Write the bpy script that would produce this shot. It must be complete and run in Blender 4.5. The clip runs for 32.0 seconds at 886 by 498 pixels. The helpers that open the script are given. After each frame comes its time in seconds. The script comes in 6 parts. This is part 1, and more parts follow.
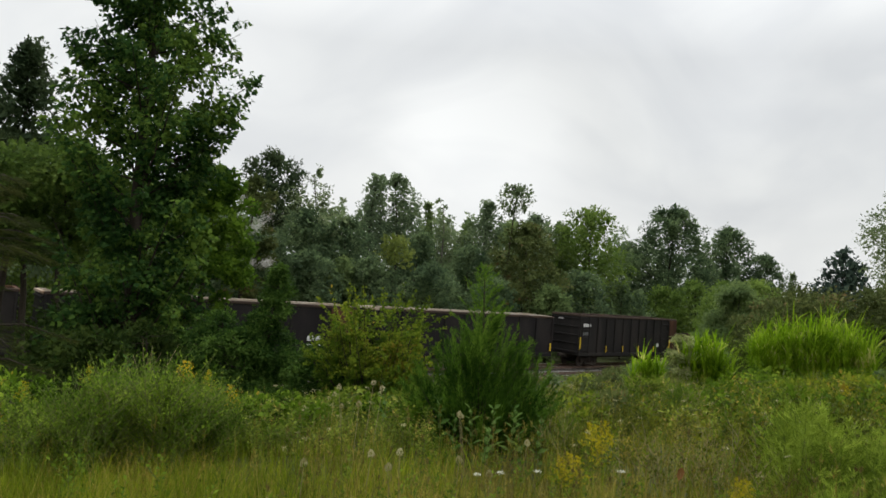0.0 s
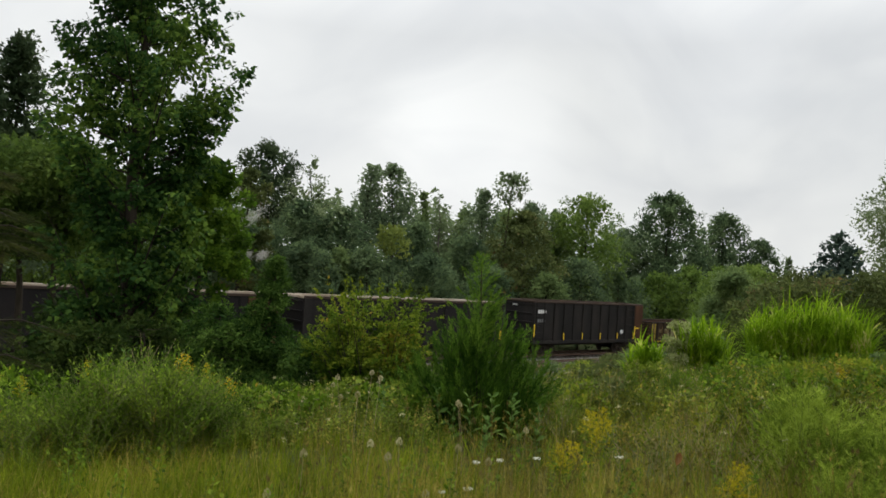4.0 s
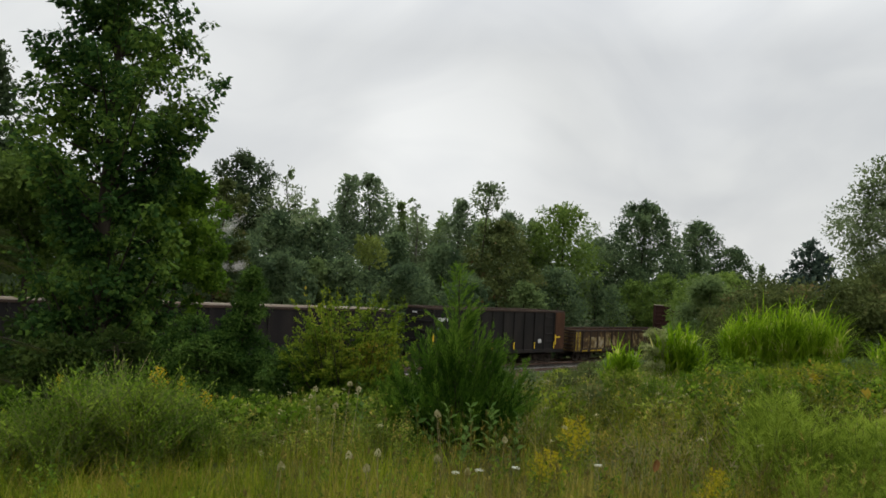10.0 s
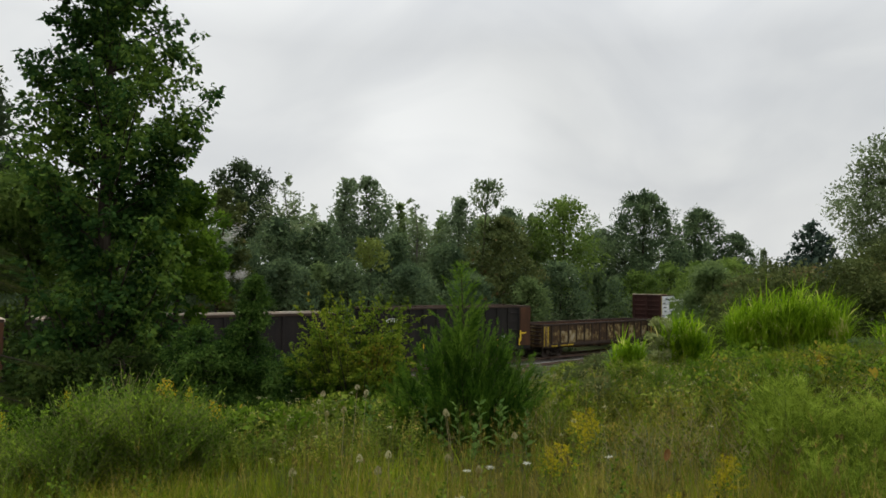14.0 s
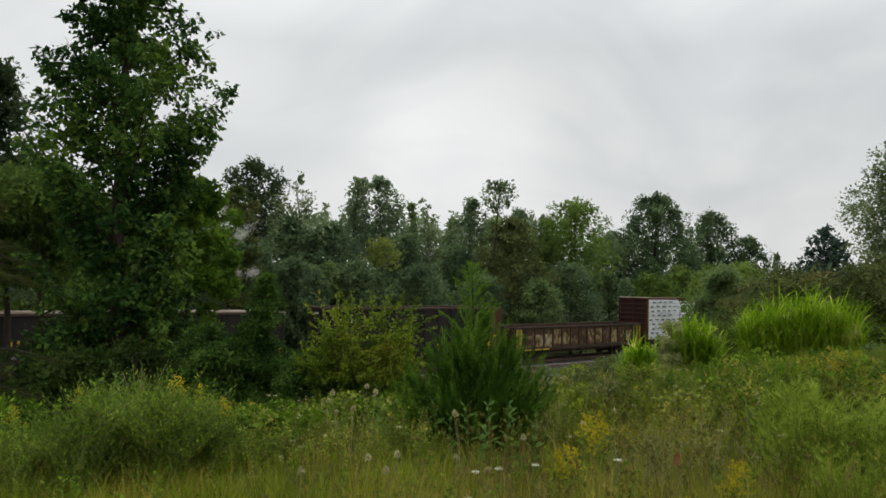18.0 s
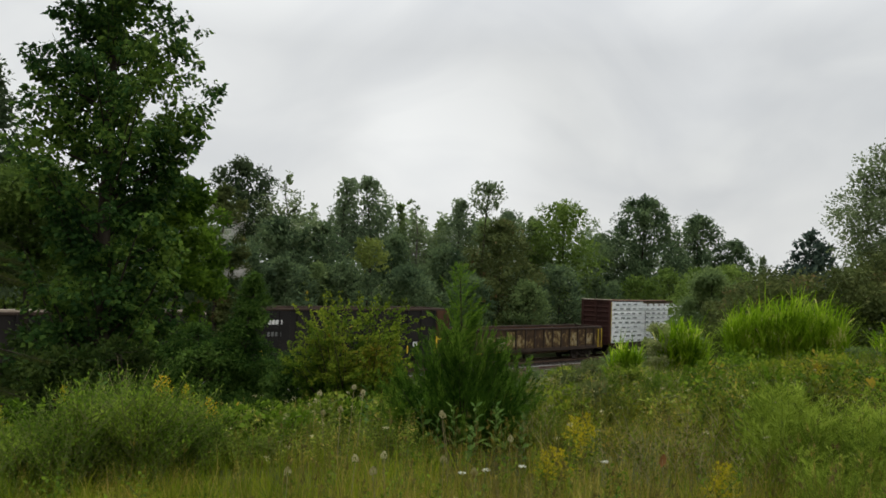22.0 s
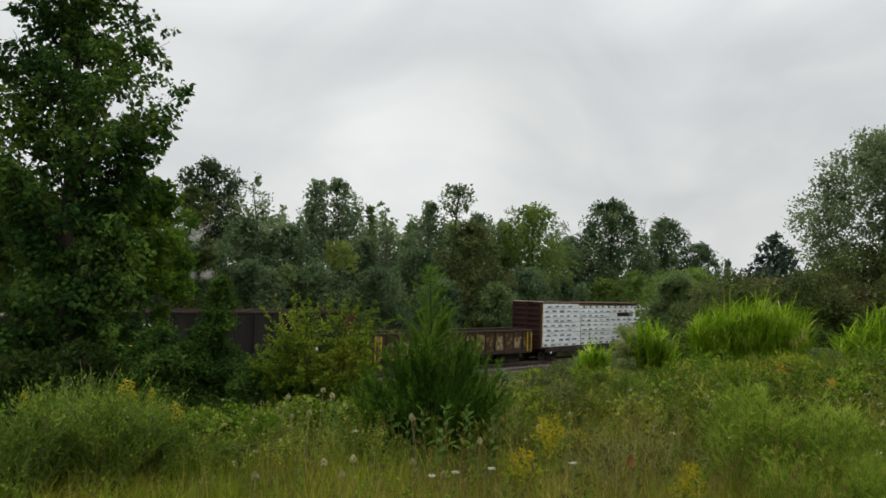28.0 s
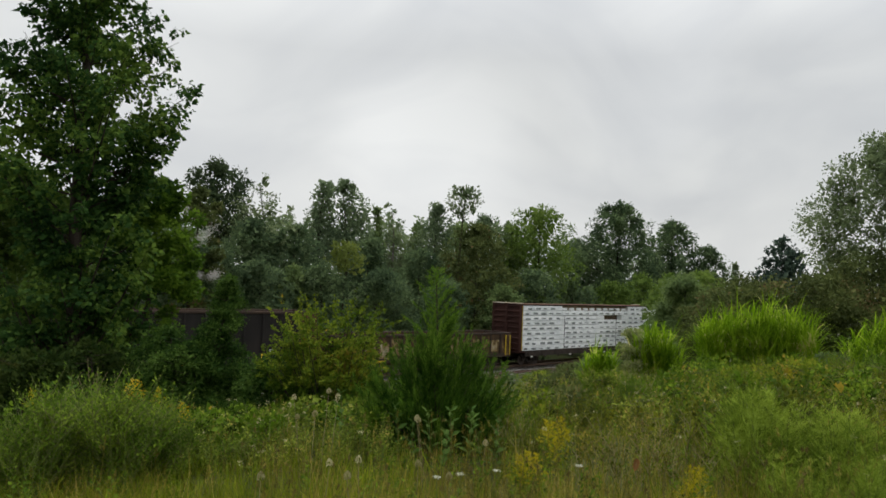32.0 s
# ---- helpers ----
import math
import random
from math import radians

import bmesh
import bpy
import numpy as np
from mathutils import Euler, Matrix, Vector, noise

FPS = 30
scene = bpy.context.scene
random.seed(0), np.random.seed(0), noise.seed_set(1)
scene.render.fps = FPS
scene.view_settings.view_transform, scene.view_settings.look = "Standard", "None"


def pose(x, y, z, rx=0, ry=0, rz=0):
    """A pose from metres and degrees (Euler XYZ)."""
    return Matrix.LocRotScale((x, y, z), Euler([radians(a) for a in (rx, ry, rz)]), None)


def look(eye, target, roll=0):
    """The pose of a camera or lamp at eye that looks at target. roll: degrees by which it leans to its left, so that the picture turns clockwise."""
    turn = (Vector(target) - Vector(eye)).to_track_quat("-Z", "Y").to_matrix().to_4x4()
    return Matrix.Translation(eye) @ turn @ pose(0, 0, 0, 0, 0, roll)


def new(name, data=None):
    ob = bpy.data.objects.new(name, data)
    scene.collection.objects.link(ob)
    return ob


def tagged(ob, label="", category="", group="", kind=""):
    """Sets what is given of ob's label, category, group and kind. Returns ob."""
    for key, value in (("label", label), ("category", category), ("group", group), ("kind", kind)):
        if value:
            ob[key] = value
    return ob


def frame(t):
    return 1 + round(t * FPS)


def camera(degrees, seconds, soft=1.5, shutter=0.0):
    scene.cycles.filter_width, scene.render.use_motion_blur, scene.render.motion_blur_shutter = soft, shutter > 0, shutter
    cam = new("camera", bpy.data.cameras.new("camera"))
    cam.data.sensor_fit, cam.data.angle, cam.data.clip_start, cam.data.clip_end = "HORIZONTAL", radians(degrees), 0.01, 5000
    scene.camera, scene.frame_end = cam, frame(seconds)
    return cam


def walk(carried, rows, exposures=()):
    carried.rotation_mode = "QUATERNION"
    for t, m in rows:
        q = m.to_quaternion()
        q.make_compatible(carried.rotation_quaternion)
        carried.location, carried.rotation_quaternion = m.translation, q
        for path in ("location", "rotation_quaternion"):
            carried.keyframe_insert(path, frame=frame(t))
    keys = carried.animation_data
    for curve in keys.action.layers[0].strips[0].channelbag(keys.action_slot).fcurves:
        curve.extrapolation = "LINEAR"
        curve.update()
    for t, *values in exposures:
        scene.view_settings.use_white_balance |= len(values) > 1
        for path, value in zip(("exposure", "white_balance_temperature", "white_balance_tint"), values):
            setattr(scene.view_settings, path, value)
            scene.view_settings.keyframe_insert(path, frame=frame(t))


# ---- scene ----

# Camera: hand-held on one spot above the railway. Rows: seconds, pitch, roll, yaw.
EYE = (0.0, 0.0, 6.08)
cam = camera(62.0, 32.0, soft=1.65)
PATH = [
    (0, 2.39, -4.73, 1.49), (0.5, 2.56, -3.87, 1.36), (1, 2.42, -3.89, 1.25), (1.5, 2.29, -4.21, 1.36), (2, 2.75, -4.01, 1.22),
    (2.5, 2.50, -3.57, 0.73), (3, 1.93, -3.73, 0.51), (3.5, 1.59, -4.04, 1.13), (5.5, 1.60, -3.61, 1.43), (6, 1.98, -3.05, 1.39),
    (6.5, 1.74, -2.81, 1.23), (7, 1.16, -3.03, 1.52), (7.5, 1.58, -3.72, 1.07), (8, 2.05, -3.91, 1.08), (8.5, 2.40, -3.55, 0.25),
    (9, 2.48, -3.22, 0.02), (9.5, 2.39, -3.26, 0.15), (10, 2.46, -3.48, -0.49), (10.5, 2.36, -3.44, -0.26), (11, 2.59, -3.06, -0.25),
    (11.5, 2.58, -2.88, 0.31), (12, 2.68, -2.55, 0.27), (12.5, 2.37, -2.73, 0.41), (13, 1.88, -1.61, 0.28), (13.5, 1.83, -0.84, -0.70),
    (14, 2.39, -0.77, -0.31), (14.5, 2.74, -1.42, -0.48), (15, 2.64, -1.22, 0.00), (15.5, 2.59, -0.13, 0.04), (17.5, 2.69, -0.89, 0.88),
    (18, 2.40, -1.50, 0.52), (18.5, 1.71, -1.34, 0.12), (19, 1.37, -1.58, -0.08), (19.5, 1.64, -2.49, -0.04), (20, 1.56, -3.85, 1.02),
    (20.5, 1.96, -3.28, 0.50), (21, 2.07, -3.23, -0.82), (21.5, 1.92, -1.91, -0.56), (22, 2.51, -1.88, -0.39), (22.5, 2.69, -1.08, -0.49),
    (23, 2.39, -1.64, -1.07), (23.5, 2.08, -1.56, -0.97), (24, 2.43, -1.74, -0.75), (24.5, 2.78, -2.04, -1.19), (25, 2.79, -2.10, -1.14),
    (25.5, 2.19, -1.71, -1.30), (27.5, 2.77, -1.90, -1.46), (28, 2.78, -1.87, -2.73), (28.5, 2.44, -2.76, -2.51), (29, 2.63, -1.92, -2.36),
    (29.5, 2.36, -1.81, -2.48), (30, 2.58, -1.87, -2.31), (30.5, 2.85, -2.34, -2.30), (31, 2.63, -2.49, -2.44), (31.5, 2.51, -2.35, -2.14),
    (32, 2.88, -2.23, -2.24),
]
walk(cam, [(t, pose(*EYE, 90 + p, r, y)) for t, p, r, y in PATH], [(0, 0.22), (8, 0.21), (10, 0.07), (20, 0.06), (32, 0.02)])

# ---------------------------------------------------------------- light
SUN_AZ, SUN_EL = 4.0, 52.0


def make_world():
    w = bpy.data.worlds.new("overcast_sky")
    scene.world = w
    w.use_nodes = True
    nt = w.node_tree
    nt.nodes.clear()
    N, L = nt.nodes.new, nt.links.new
    out, bg = N("ShaderNodeOutputWorld"), N("ShaderNodeBackground")
    tc = N("ShaderNodeTexCoord")
    sky = N("ShaderNodeTexSky")
    sky.sky_type, sky.sun_disc = "NISHITA", False
    sky.sun_elevation, sky.sun_rotation = radians(SUN_EL), radians(SUN_AZ)
    sky.dust_density, sky.air_density = 4.0, 1.5
    # cloud decks: broad sheets and smaller lumps, flattened towards the horizon
    mp = N("ShaderNodeMapping")
    mp.inputs["Scale"].default_value = (2.0, 2.0, 3.4)
    mp.inputs["Location"].default_value = (0.35, 0.1, 0.42)
    L(tc.outputs["Generated"], mp.inputs["Vector"])
    n1 = N("ShaderNodeTexNoise")
    n1.inputs["Scale"].default_value, n1.inputs["Detail"].default_value = 1.9, 4.0
    n1.inputs["Roughness"].default_value, n1.inputs["Distortion"].default_value = 0.45, 0.9
    L(mp.outputs[0], n1.inputs["Vector"])
    ramp = N("ShaderNodeValToRGB")
    ramp.color_ramp.elements[0].position, ramp.color_ramp.elements[0].color = 0.30, (0.605, 0.625, 0.645, 1)
    ramp.color_ramp.elements[1].position, ramp.color_ramp.elements[1].color = 0.66, (0.735, 0.75, 0.75, 1)
    L(n1.outputs["Fac"], ramp.inputs["Fac"])
    # thin and thick places in the deck: bearing, elevation, cosine of the reach, amount
    nrm = N("ShaderNodeVectorMath")
    nrm.operation = "NORMALIZE"
    L(tc.outputs["Generated"], nrm.inputs[0])
    deck = ramp.outputs["Color"]
    for b, e, reach, amount in ((0.4, 10.2, 0.988, 0.075), (7.5, 19.5, 0.972, -0.07), (17.0, 16.0, 0.990, 0.05), (-9.0, 20.0, 0.985, -0.03), (24.0, 9.0, 0.95, -0.06)):
        b, e = radians(b), radians(e)
        dot = N("ShaderNodeVectorMath")
        dot.operation = "DOT_PRODUCT"
        dot.inputs[1].default_value = (math.sin(b) * math.cos(e), math.cos(b) * math.cos(e), math.sin(e))
        L(nrm.outputs[0], dot.inputs[0])
        mr = N("ShaderNodeMapRange")
        mr.interpolation_type = "SMOOTHSTEP"
        mr.inputs["From Min"].default_value, mr.inputs["From Max"].default_value = reach, 1.0
        mr.inputs["To Min"].default_value, mr.inputs["To Max"].default_value = 0.0, abs(amount)
        L(dot.outputs["Value"], mr.inputs["Value"])
        add = N("ShaderNodeMixRGB")
        add.blend_type = "ADD" if amount > 0 else "SUBTRACT"
        add.inputs["Fac"].default_value = 1.0
        L(deck, add.inputs["Color1"])
        L(mr.outputs["Result"], add.inputs["Color2"])
        deck = add.outputs["Color"]
    # an overcast sky is brighter overhead than at the horizon
    sep = N("ShaderNodeSeparateXYZ")
    L(nrm.outputs[0], sep.inputs[0])
    zen = N("ShaderNodeMapRange")
    zen.inputs["From Min"].default_value, zen.inputs["From Max"].default_value = 0.30, 1.0
    zen.inputs["To Min"].default_value, zen.inputs["To Max"].default_value = 1.0, ZENITH
    L(sep.outputs["Z"], zen.inputs["Value"])
    mul = N("ShaderNodeMixRGB")
    mul.blend_type = "MULTIPLY"
    mul.inputs["Fac"].default_value = 1.0
    L(deck, mul.inputs["Color1"])
    L(zen.outputs["Result"], mul.inputs["Color2"])
    mix = N("ShaderNodeMixRGB")
    mix.inputs["Fac"].default_value = 0.004
    L(mul.outputs["Color"], mix.inputs["Color1"])
    L(sky.outputs["Color"], mix.inputs["Color2"])
    L(mix.outputs["Color"], bg.inputs["Color"])
    bg.inputs["Strength"].default_value = 1.0
    L(bg.outputs[0], out.inputs["Surface"])


ZENITH = 2.95
make_world()
sun = new("sun", bpy.data.lights.new("sun", "SUN"))
sun.data.energy, sun.data.angle, sun.data.color = 1.5, radians(25), (1.0, 0.97, 0.92)
sun.matrix_world = look((0, 0, 60), (-60 * math.sin(radians(SUN_AZ)) / math.tan(radians(SUN_EL)), -60 * math.cos(radians(SUN_AZ)) / math.tan(radians(SUN_EL)), 0))


# ---------------------------------------------------------------- materials
def nodes_of(name):
    m = bpy.data.materials.new(name)
    m.use_nodes = True
    nt = m.node_tree
    return m, nt, nt.nodes["Principled BSDF"]


def ramp_node(nt, stops):
    r = nt.nodes.new("ShaderNodeValToRGB")
    els = r.color_ramp.elements
    els[0].position, els[0].color = stops[0][0], (*stops[0][1], 1)
    els[1].position, els[1].color = stops[-1][0], (*stops[-1][1], 1)
    for p, c in stops[1:-1]:
        els.new(p).color = (*c, 1)
    return r


def leaf_mat(name, dark, mid, light, glow=0.35, rough=0.7, odd=None, patch=0.5):
    """Foliage: every leaf has its own tone; broad patches of the plant differ; light passes through."""
    m, nt, bsdf = nodes_of(name)
    N, L = nt.nodes.new, nt.links.new
    geo = N("ShaderNodeNewGeometry")
    stops = [(0.0, dark), (0.5, mid), (0.93, light)]
    stops.append((1.0, odd if odd else light))
    r = ramp_node(nt, stops)
    noise_t = N("ShaderNodeTexNoise")
    noise_t.inputs["Scale"].default_value, noise_t.inputs["Detail"].default_value = patch, 2.0
    L(geo.outputs["Position"], noise_t.inputs["Vector"])
    mixv = N("ShaderNodeMath")
    mixv.operation = "MULTIPLY_ADD"
    mixv.inputs[1].default_value = 0.65
    sc = N("ShaderNodeMath")
    sc.operation = "MULTIPLY_ADD"
    sc.inputs[1].default_value, sc.inputs[2].default_value = 1.9, -0.77
    L(noise_t.outputs["Fac"], sc.inputs[0])
    L(geo.outputs["Random Per Island"], mixv.inputs[0])
    L(sc.outputs[0], mixv.inputs[2])
    L(mixv.outputs[0], r.inputs["Fac"])
    L(r.outputs["Color"], bsdf.inputs["Base Color"])
    bsdf.inputs["Roughness"].default_value = rough
    bsdf.inputs["Specular IOR Level"].default_value = 0.04
    tr = N("ShaderNodeBsdfTranslucent")
    L(r.outputs["Color"], tr.inputs["Color"])
    ms = N("ShaderNodeMixShader")
    ms.inputs["Fac"].default_value = glow
    L(bsdf.outputs[0], ms.inputs[1])
    L(tr.outputs[0], ms.inputs[2])
    L(ms.outputs[0], nt.nodes["Material Output"].inputs["Surface"])
    return m


def rough_mat(name, stops, scale=3.0, rough=0.8, metal=0.0, bump=0.2, stretch=(1, 1, 1), detail=6.0, fine=40.0):
    """A weathered surface: two scales of noise drive colour; the fine one also gives relief."""
    m, nt, bsdf = nodes_of(name)
    N, L = nt.nodes.new, nt.links.new
    tc, mp = N("ShaderNodeTexCoord"), N("ShaderNodeMapping")
    mp.inputs["Scale"].default_value = stretch
    L(tc.outputs["Object"], mp.inputs["Vector"])
    big, small = N("ShaderNodeTexNoise"), N("ShaderNodeTexNoise")
    big.inputs["Scale"].default_value, big.inputs["Detail"].default_value = scale, detail
    small.inputs["Scale"].default_value, small.inputs["Detail"].default_value = fine, 3.0
    L(mp.outputs[0], big.inputs["Vector"])
    L(mp.outputs[0], small.inputs["Vector"])
    info = N("ShaderNodeObjectInfo")
    mixv = N("ShaderNodeMath")
    mixv.operation = "MULTIPLY_ADD"
    mixv.inputs[1].default_value = 0.35
    L(small.outputs["Fac"], mixv.inputs[0])
    s2 = N("ShaderNodeMath")
    s2.operation = "MULTIPLY_ADD"
    s2.inputs[1].default_value = 0.75
    L(big.outputs["Fac"], s2.inputs[0])
    s3 = N("ShaderNodeMath")
    s3.operation = "MULTIPLY_ADD"
    s3.inputs[1].default_value, s3.inputs[2].default_value = 0.14, -0.12
    L(info.outputs["Random"], s3.inputs[0])
    L(s3.outputs[0], s2.inputs[2])
    L(s2.outputs[0], mixv.inputs[2])
    r = ramp_node(nt, stops)
    L(mixv.outputs[0], r.inputs["Fac"])
    L(r.outputs["Color"], bsdf.inputs["Base Color"])
    bsdf.inputs["Roughness"].default_value, bsdf.inputs["Metallic"].default_value = rough, metal
    bsdf.inputs["Specular IOR Level"].default_value = 0.12 if metal == 0 else 0.4
    if bump:
        bp = N("ShaderNodeBump")
        bp.inputs["Strength"].default_value, bp.inputs["Distance"].default_value = bump, 0.02
        L(small.outputs["Fac"], bp.inputs["Height"])
        L(bp.outputs[0], bsdf.inputs["Normal"])
    return m


LEAF_MAPLE = leaf_mat("maple_leaf", (0.013, 0.036, 0.010), (0.036, 0.082, 0.018), (0.125, 0.20, 0.031), 0.40, patch=0.5)
LEAF_BRAMBLE = leaf_mat("bramble_leaf", (0.016, 0.040, 0.008), (0.040, 0.082, 0.014), (0.094, 0.158, 0.028), 0.38, patch=1.0)
LEAF_DULL = leaf_mat("dull_herb_leaf", (0.034, 0.048, 0.005), (0.092, 0.110, 0.010), (0.20, 0.205, 0.022), 0.42, odd=(0.36, 0.27, 0.05), patch=1.0)
# dark foliage made paler and greyer: distance haze is in the colour
LEAF_HAZED = leaf_mat("hazed_leaf", (0.070, 0.104, 0.056), (0.128, 0.176, 0.092), (0.20, 0.258, 0.128), 0.52, patch=0.25)
LEAF_GILT = leaf_mat("yellow_herb_leaf", (0.060, 0.088, 0.004), (0.140, 0.172, 0.007), (0.26, 0.285, 0.012), 0.45, odd=(0.36, 0.29, 0.012), patch=0.9)
LEAF_BUSH = leaf_mat("meadow_bush_leaf", (0.036, 0.072, 0.0048), (0.070, 0.128, 0.0078), (0.13, 0.21, 0.0156), 0.35, patch=0.9)
# also lightened in colour for the haze over the far wood
LEAF_UNDER = leaf_mat("understorey_leaf", (0.040, 0.067, 0.034), (0.082, 0.124, 0.057), (0.145, 0.202, 0.088), 0.48, patch=0.35)
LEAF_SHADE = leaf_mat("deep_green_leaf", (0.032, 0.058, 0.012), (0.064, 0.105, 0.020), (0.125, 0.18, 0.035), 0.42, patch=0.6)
# mid, greyish and silver greens: lifted in colour for haze as well
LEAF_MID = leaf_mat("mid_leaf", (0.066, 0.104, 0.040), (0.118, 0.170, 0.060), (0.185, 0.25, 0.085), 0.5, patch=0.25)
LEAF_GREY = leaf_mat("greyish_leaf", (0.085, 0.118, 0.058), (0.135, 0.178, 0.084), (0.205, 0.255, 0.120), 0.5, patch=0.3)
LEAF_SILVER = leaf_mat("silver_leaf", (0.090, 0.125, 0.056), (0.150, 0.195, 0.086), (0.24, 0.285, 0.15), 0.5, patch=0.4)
LEAF_EVERGREEN = leaf_mat("evergreen_leaf", (0.024, 0.042, 0.020), (0.045, 0.068, 0.030), (0.075, 0.105, 0.045), 0.3, patch=0.3)
LEAF_BLUISH = leaf_mat("bluish_needle", (0.022, 0.038, 0.030), (0.042, 0.066, 0.050), (0.072, 0.104, 0.074), 0.3, patch=0.3)
LEAF_SAPLING = leaf_mat("sapling_leaf", (0.085, 0.115, 0.026), (0.140, 0.175, 0.038), (0.21, 0.245, 0.055), 0.45, patch=0.4)
LEAF_FLUFF = leaf_mat("fluffy_seed_leaf", (0.15, 0.18, 0.065), (0.27, 0.30, 0.12), (0.42, 0.43, 0.22), 0.5, patch=1.2)
# leaf colour darkened to hold the shade under the tall maple
LEAF_DEEP_SHADED = leaf_mat("maple_shaded_leaf", (0.013, 0.026, 0.005), (0.026, 0.046, 0.009), (0.055, 0.082, 0.016), 0.3, patch=0.8)
LEAF_SEEDING = leaf_mat("seeding_herb_leaf", (0.048, 0.070, 0.005), (0.125, 0.162, 0.013), (0.27, 0.285, 0.036), 0.4, odd=(0.46, 0.36, 0.11), patch=1.2)
LEAF_BANK = leaf_mat("grey_green_herb_leaf", (0.024, 0.054, 0.004), (0.088, 0.154, 0.012), (0.228, 0.315, 0.035), 0.45, patch=2.0)
# brighter, yellower maple green: the lit look of this foliage is in the colour
LEAF_YOUNG_LIT = leaf_mat("lit_young_maple_leaf", (0.030, 0.066, 0.007), (0.062, 0.120, 0.012), (0.135, 0.225, 0.022), 0.45, patch=0.6)
LEAF_LIGHT = leaf_mat("light_leaf", (0.064, 0.108, 0.022), (0.112, 0.175, 0.034), (0.18, 0.255, 0.052), 0.45, patch=0.3)
LEAF_OLIVE = leaf_mat("olive_leaf", (0.046, 0.062, 0.020), (0.078, 0.100, 0.030), (0.125, 0.146, 0.045), 0.3, odd=(0.15, 0.11, 0.045), patch=0.4)
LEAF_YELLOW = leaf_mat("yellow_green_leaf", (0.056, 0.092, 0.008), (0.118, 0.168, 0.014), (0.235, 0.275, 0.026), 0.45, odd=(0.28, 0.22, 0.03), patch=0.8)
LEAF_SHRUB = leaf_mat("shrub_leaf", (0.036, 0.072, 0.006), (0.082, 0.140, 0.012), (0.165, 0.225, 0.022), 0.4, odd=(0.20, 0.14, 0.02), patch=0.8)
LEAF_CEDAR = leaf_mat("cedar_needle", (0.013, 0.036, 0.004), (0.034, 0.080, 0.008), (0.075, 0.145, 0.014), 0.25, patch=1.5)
LEAF_CEDAR_TIP = leaf_mat("cedar_tip_needle", (0.042, 0.095, 0.010), (0.084, 0.160, 0.017), (0.155, 0.245, 0.028), 0.4, patch=1.5)
LEAF_HEMLOCK = leaf_mat("hemlock_needle", (0.014, 0.022, 0.006), (0.030, 0.039, 0.009), (0.064, 0.070, 0.015), 0.2, patch=0.8)
LEAF_REED = leaf_mat("reed_blade", (0.060, 0.125, 0.004), (0.145, 0.25, 0.008), (0.29, 0.41, 0.030), 0.5, odd=(0.50, 0.46, 0.16), patch=1.6)
LEAF_GRASS = leaf_mat("grass_blade", (0.034, 0.056, 0.003), (0.115, 0.155, 0.008), (0.25, 0.29, 0.020), 0.45, odd=(0.36, 0.27, 0.05), patch=1.1)
LEAF_DRY = leaf_mat("dry_grass", (0.080, 0.070, 0.012), (0.215, 0.178, 0.032), (0.40, 0.335, 0.085), 0.4, odd=(0.09, 0.10, 0.012), patch=1.1)
LEAF_HERB = leaf_mat("herb_leaf", (0.020, 0.044, 0.004), (0.080, 0.142, 0.011), (0.22, 0.315, 0.030), 0.45, odd=(0.32, 0.24, 0.03), patch=1.5)
LEAF_PALE = leaf_mat("pale_herb_leaf", (0.050, 0.082, 0.008), (0.135, 0.185, 0.020), (0.30, 0.345, 0.050), 0.4, odd=(0.46, 0.36, 0.10), patch=1.4)
LEAF_FEATHER = leaf_mat("feathery_leaf", (0.064, 0.108, 0.010), (0.178, 0.250, 0.026), (0.315, 0.405, 0.055), 0.45, patch=2.2)
LEAF_MILK = leaf_mat("broad_herb_leaf", (0.036, 0.078, 0.016), (0.066, 0.128, 0.026), (0.12, 0.19, 0.04), 0.35, patch=1.5)
FLOWER_GOLD = leaf_mat("goldenrod_bloom", (0.20, 0.18, 0.008), (0.34, 0.29, 0.010), (0.50, 0.42, 0.02), 0.35, patch=2.0)
FLOWER_ORANGE = leaf_mat("amber_bloom", (0.36, 0.24, 0.008), (0.52, 0.36, 0.012), (0.66, 0.48, 0.02), 0.3, patch=2.0)
FLOWER_WHITE = leaf_mat("white_umbel", (0.36, 0.36, 0.27), (0.48, 0.48, 0.38), (0.60, 0.60, 0.50), 0.3, patch=2.0)
FLOWER_SEED = leaf_mat("seed_umbel", (0.20, 0.18, 0.08), (0.32, 0.295, 0.15), (0.45, 0.42, 0.24), 0.3, patch=2.0)
LEAF_BROWN = leaf_mat("dead_leaf", (0.095, 0.048, 0.018), (0.15, 0.072, 0.025), (0.22, 0.11, 0.04), 0.1, patch=2.0)
LEAF_BROWN_STALK = leaf_mat("brown_stalk", (0.07, 0.06, 0.018), (0.12, 0.10, 0.028), (0.19, 0.155, 0.05), 0.2, patch=1.0)
WEB = leaf_mat("caterpillar_web", (0.34, 0.33, 0.30), (0.46, 0.45, 0.41), (0.60, 0.59, 0.54), 0.5, patch=1.0)
BARK = rough_mat("bark", [(0.25, (0.018, 0.014, 0.010)), (0.6, (0.045, 0.036, 0.027)), (0.85, (0.09, 0.075, 0.06))], 2.0, 0.9, bump=0.6, stretch=(6, 6, 1))
BARK_GREY = rough_mat("grey_bark", [(0.25, (0.08, 0.07, 0.06)), (0.6, (0.16, 0.145, 0.125)), (0.85, (0.26, 0.24, 0.21))], 2.0, 0.9, bump=0.5, stretch=(6, 6, 1))
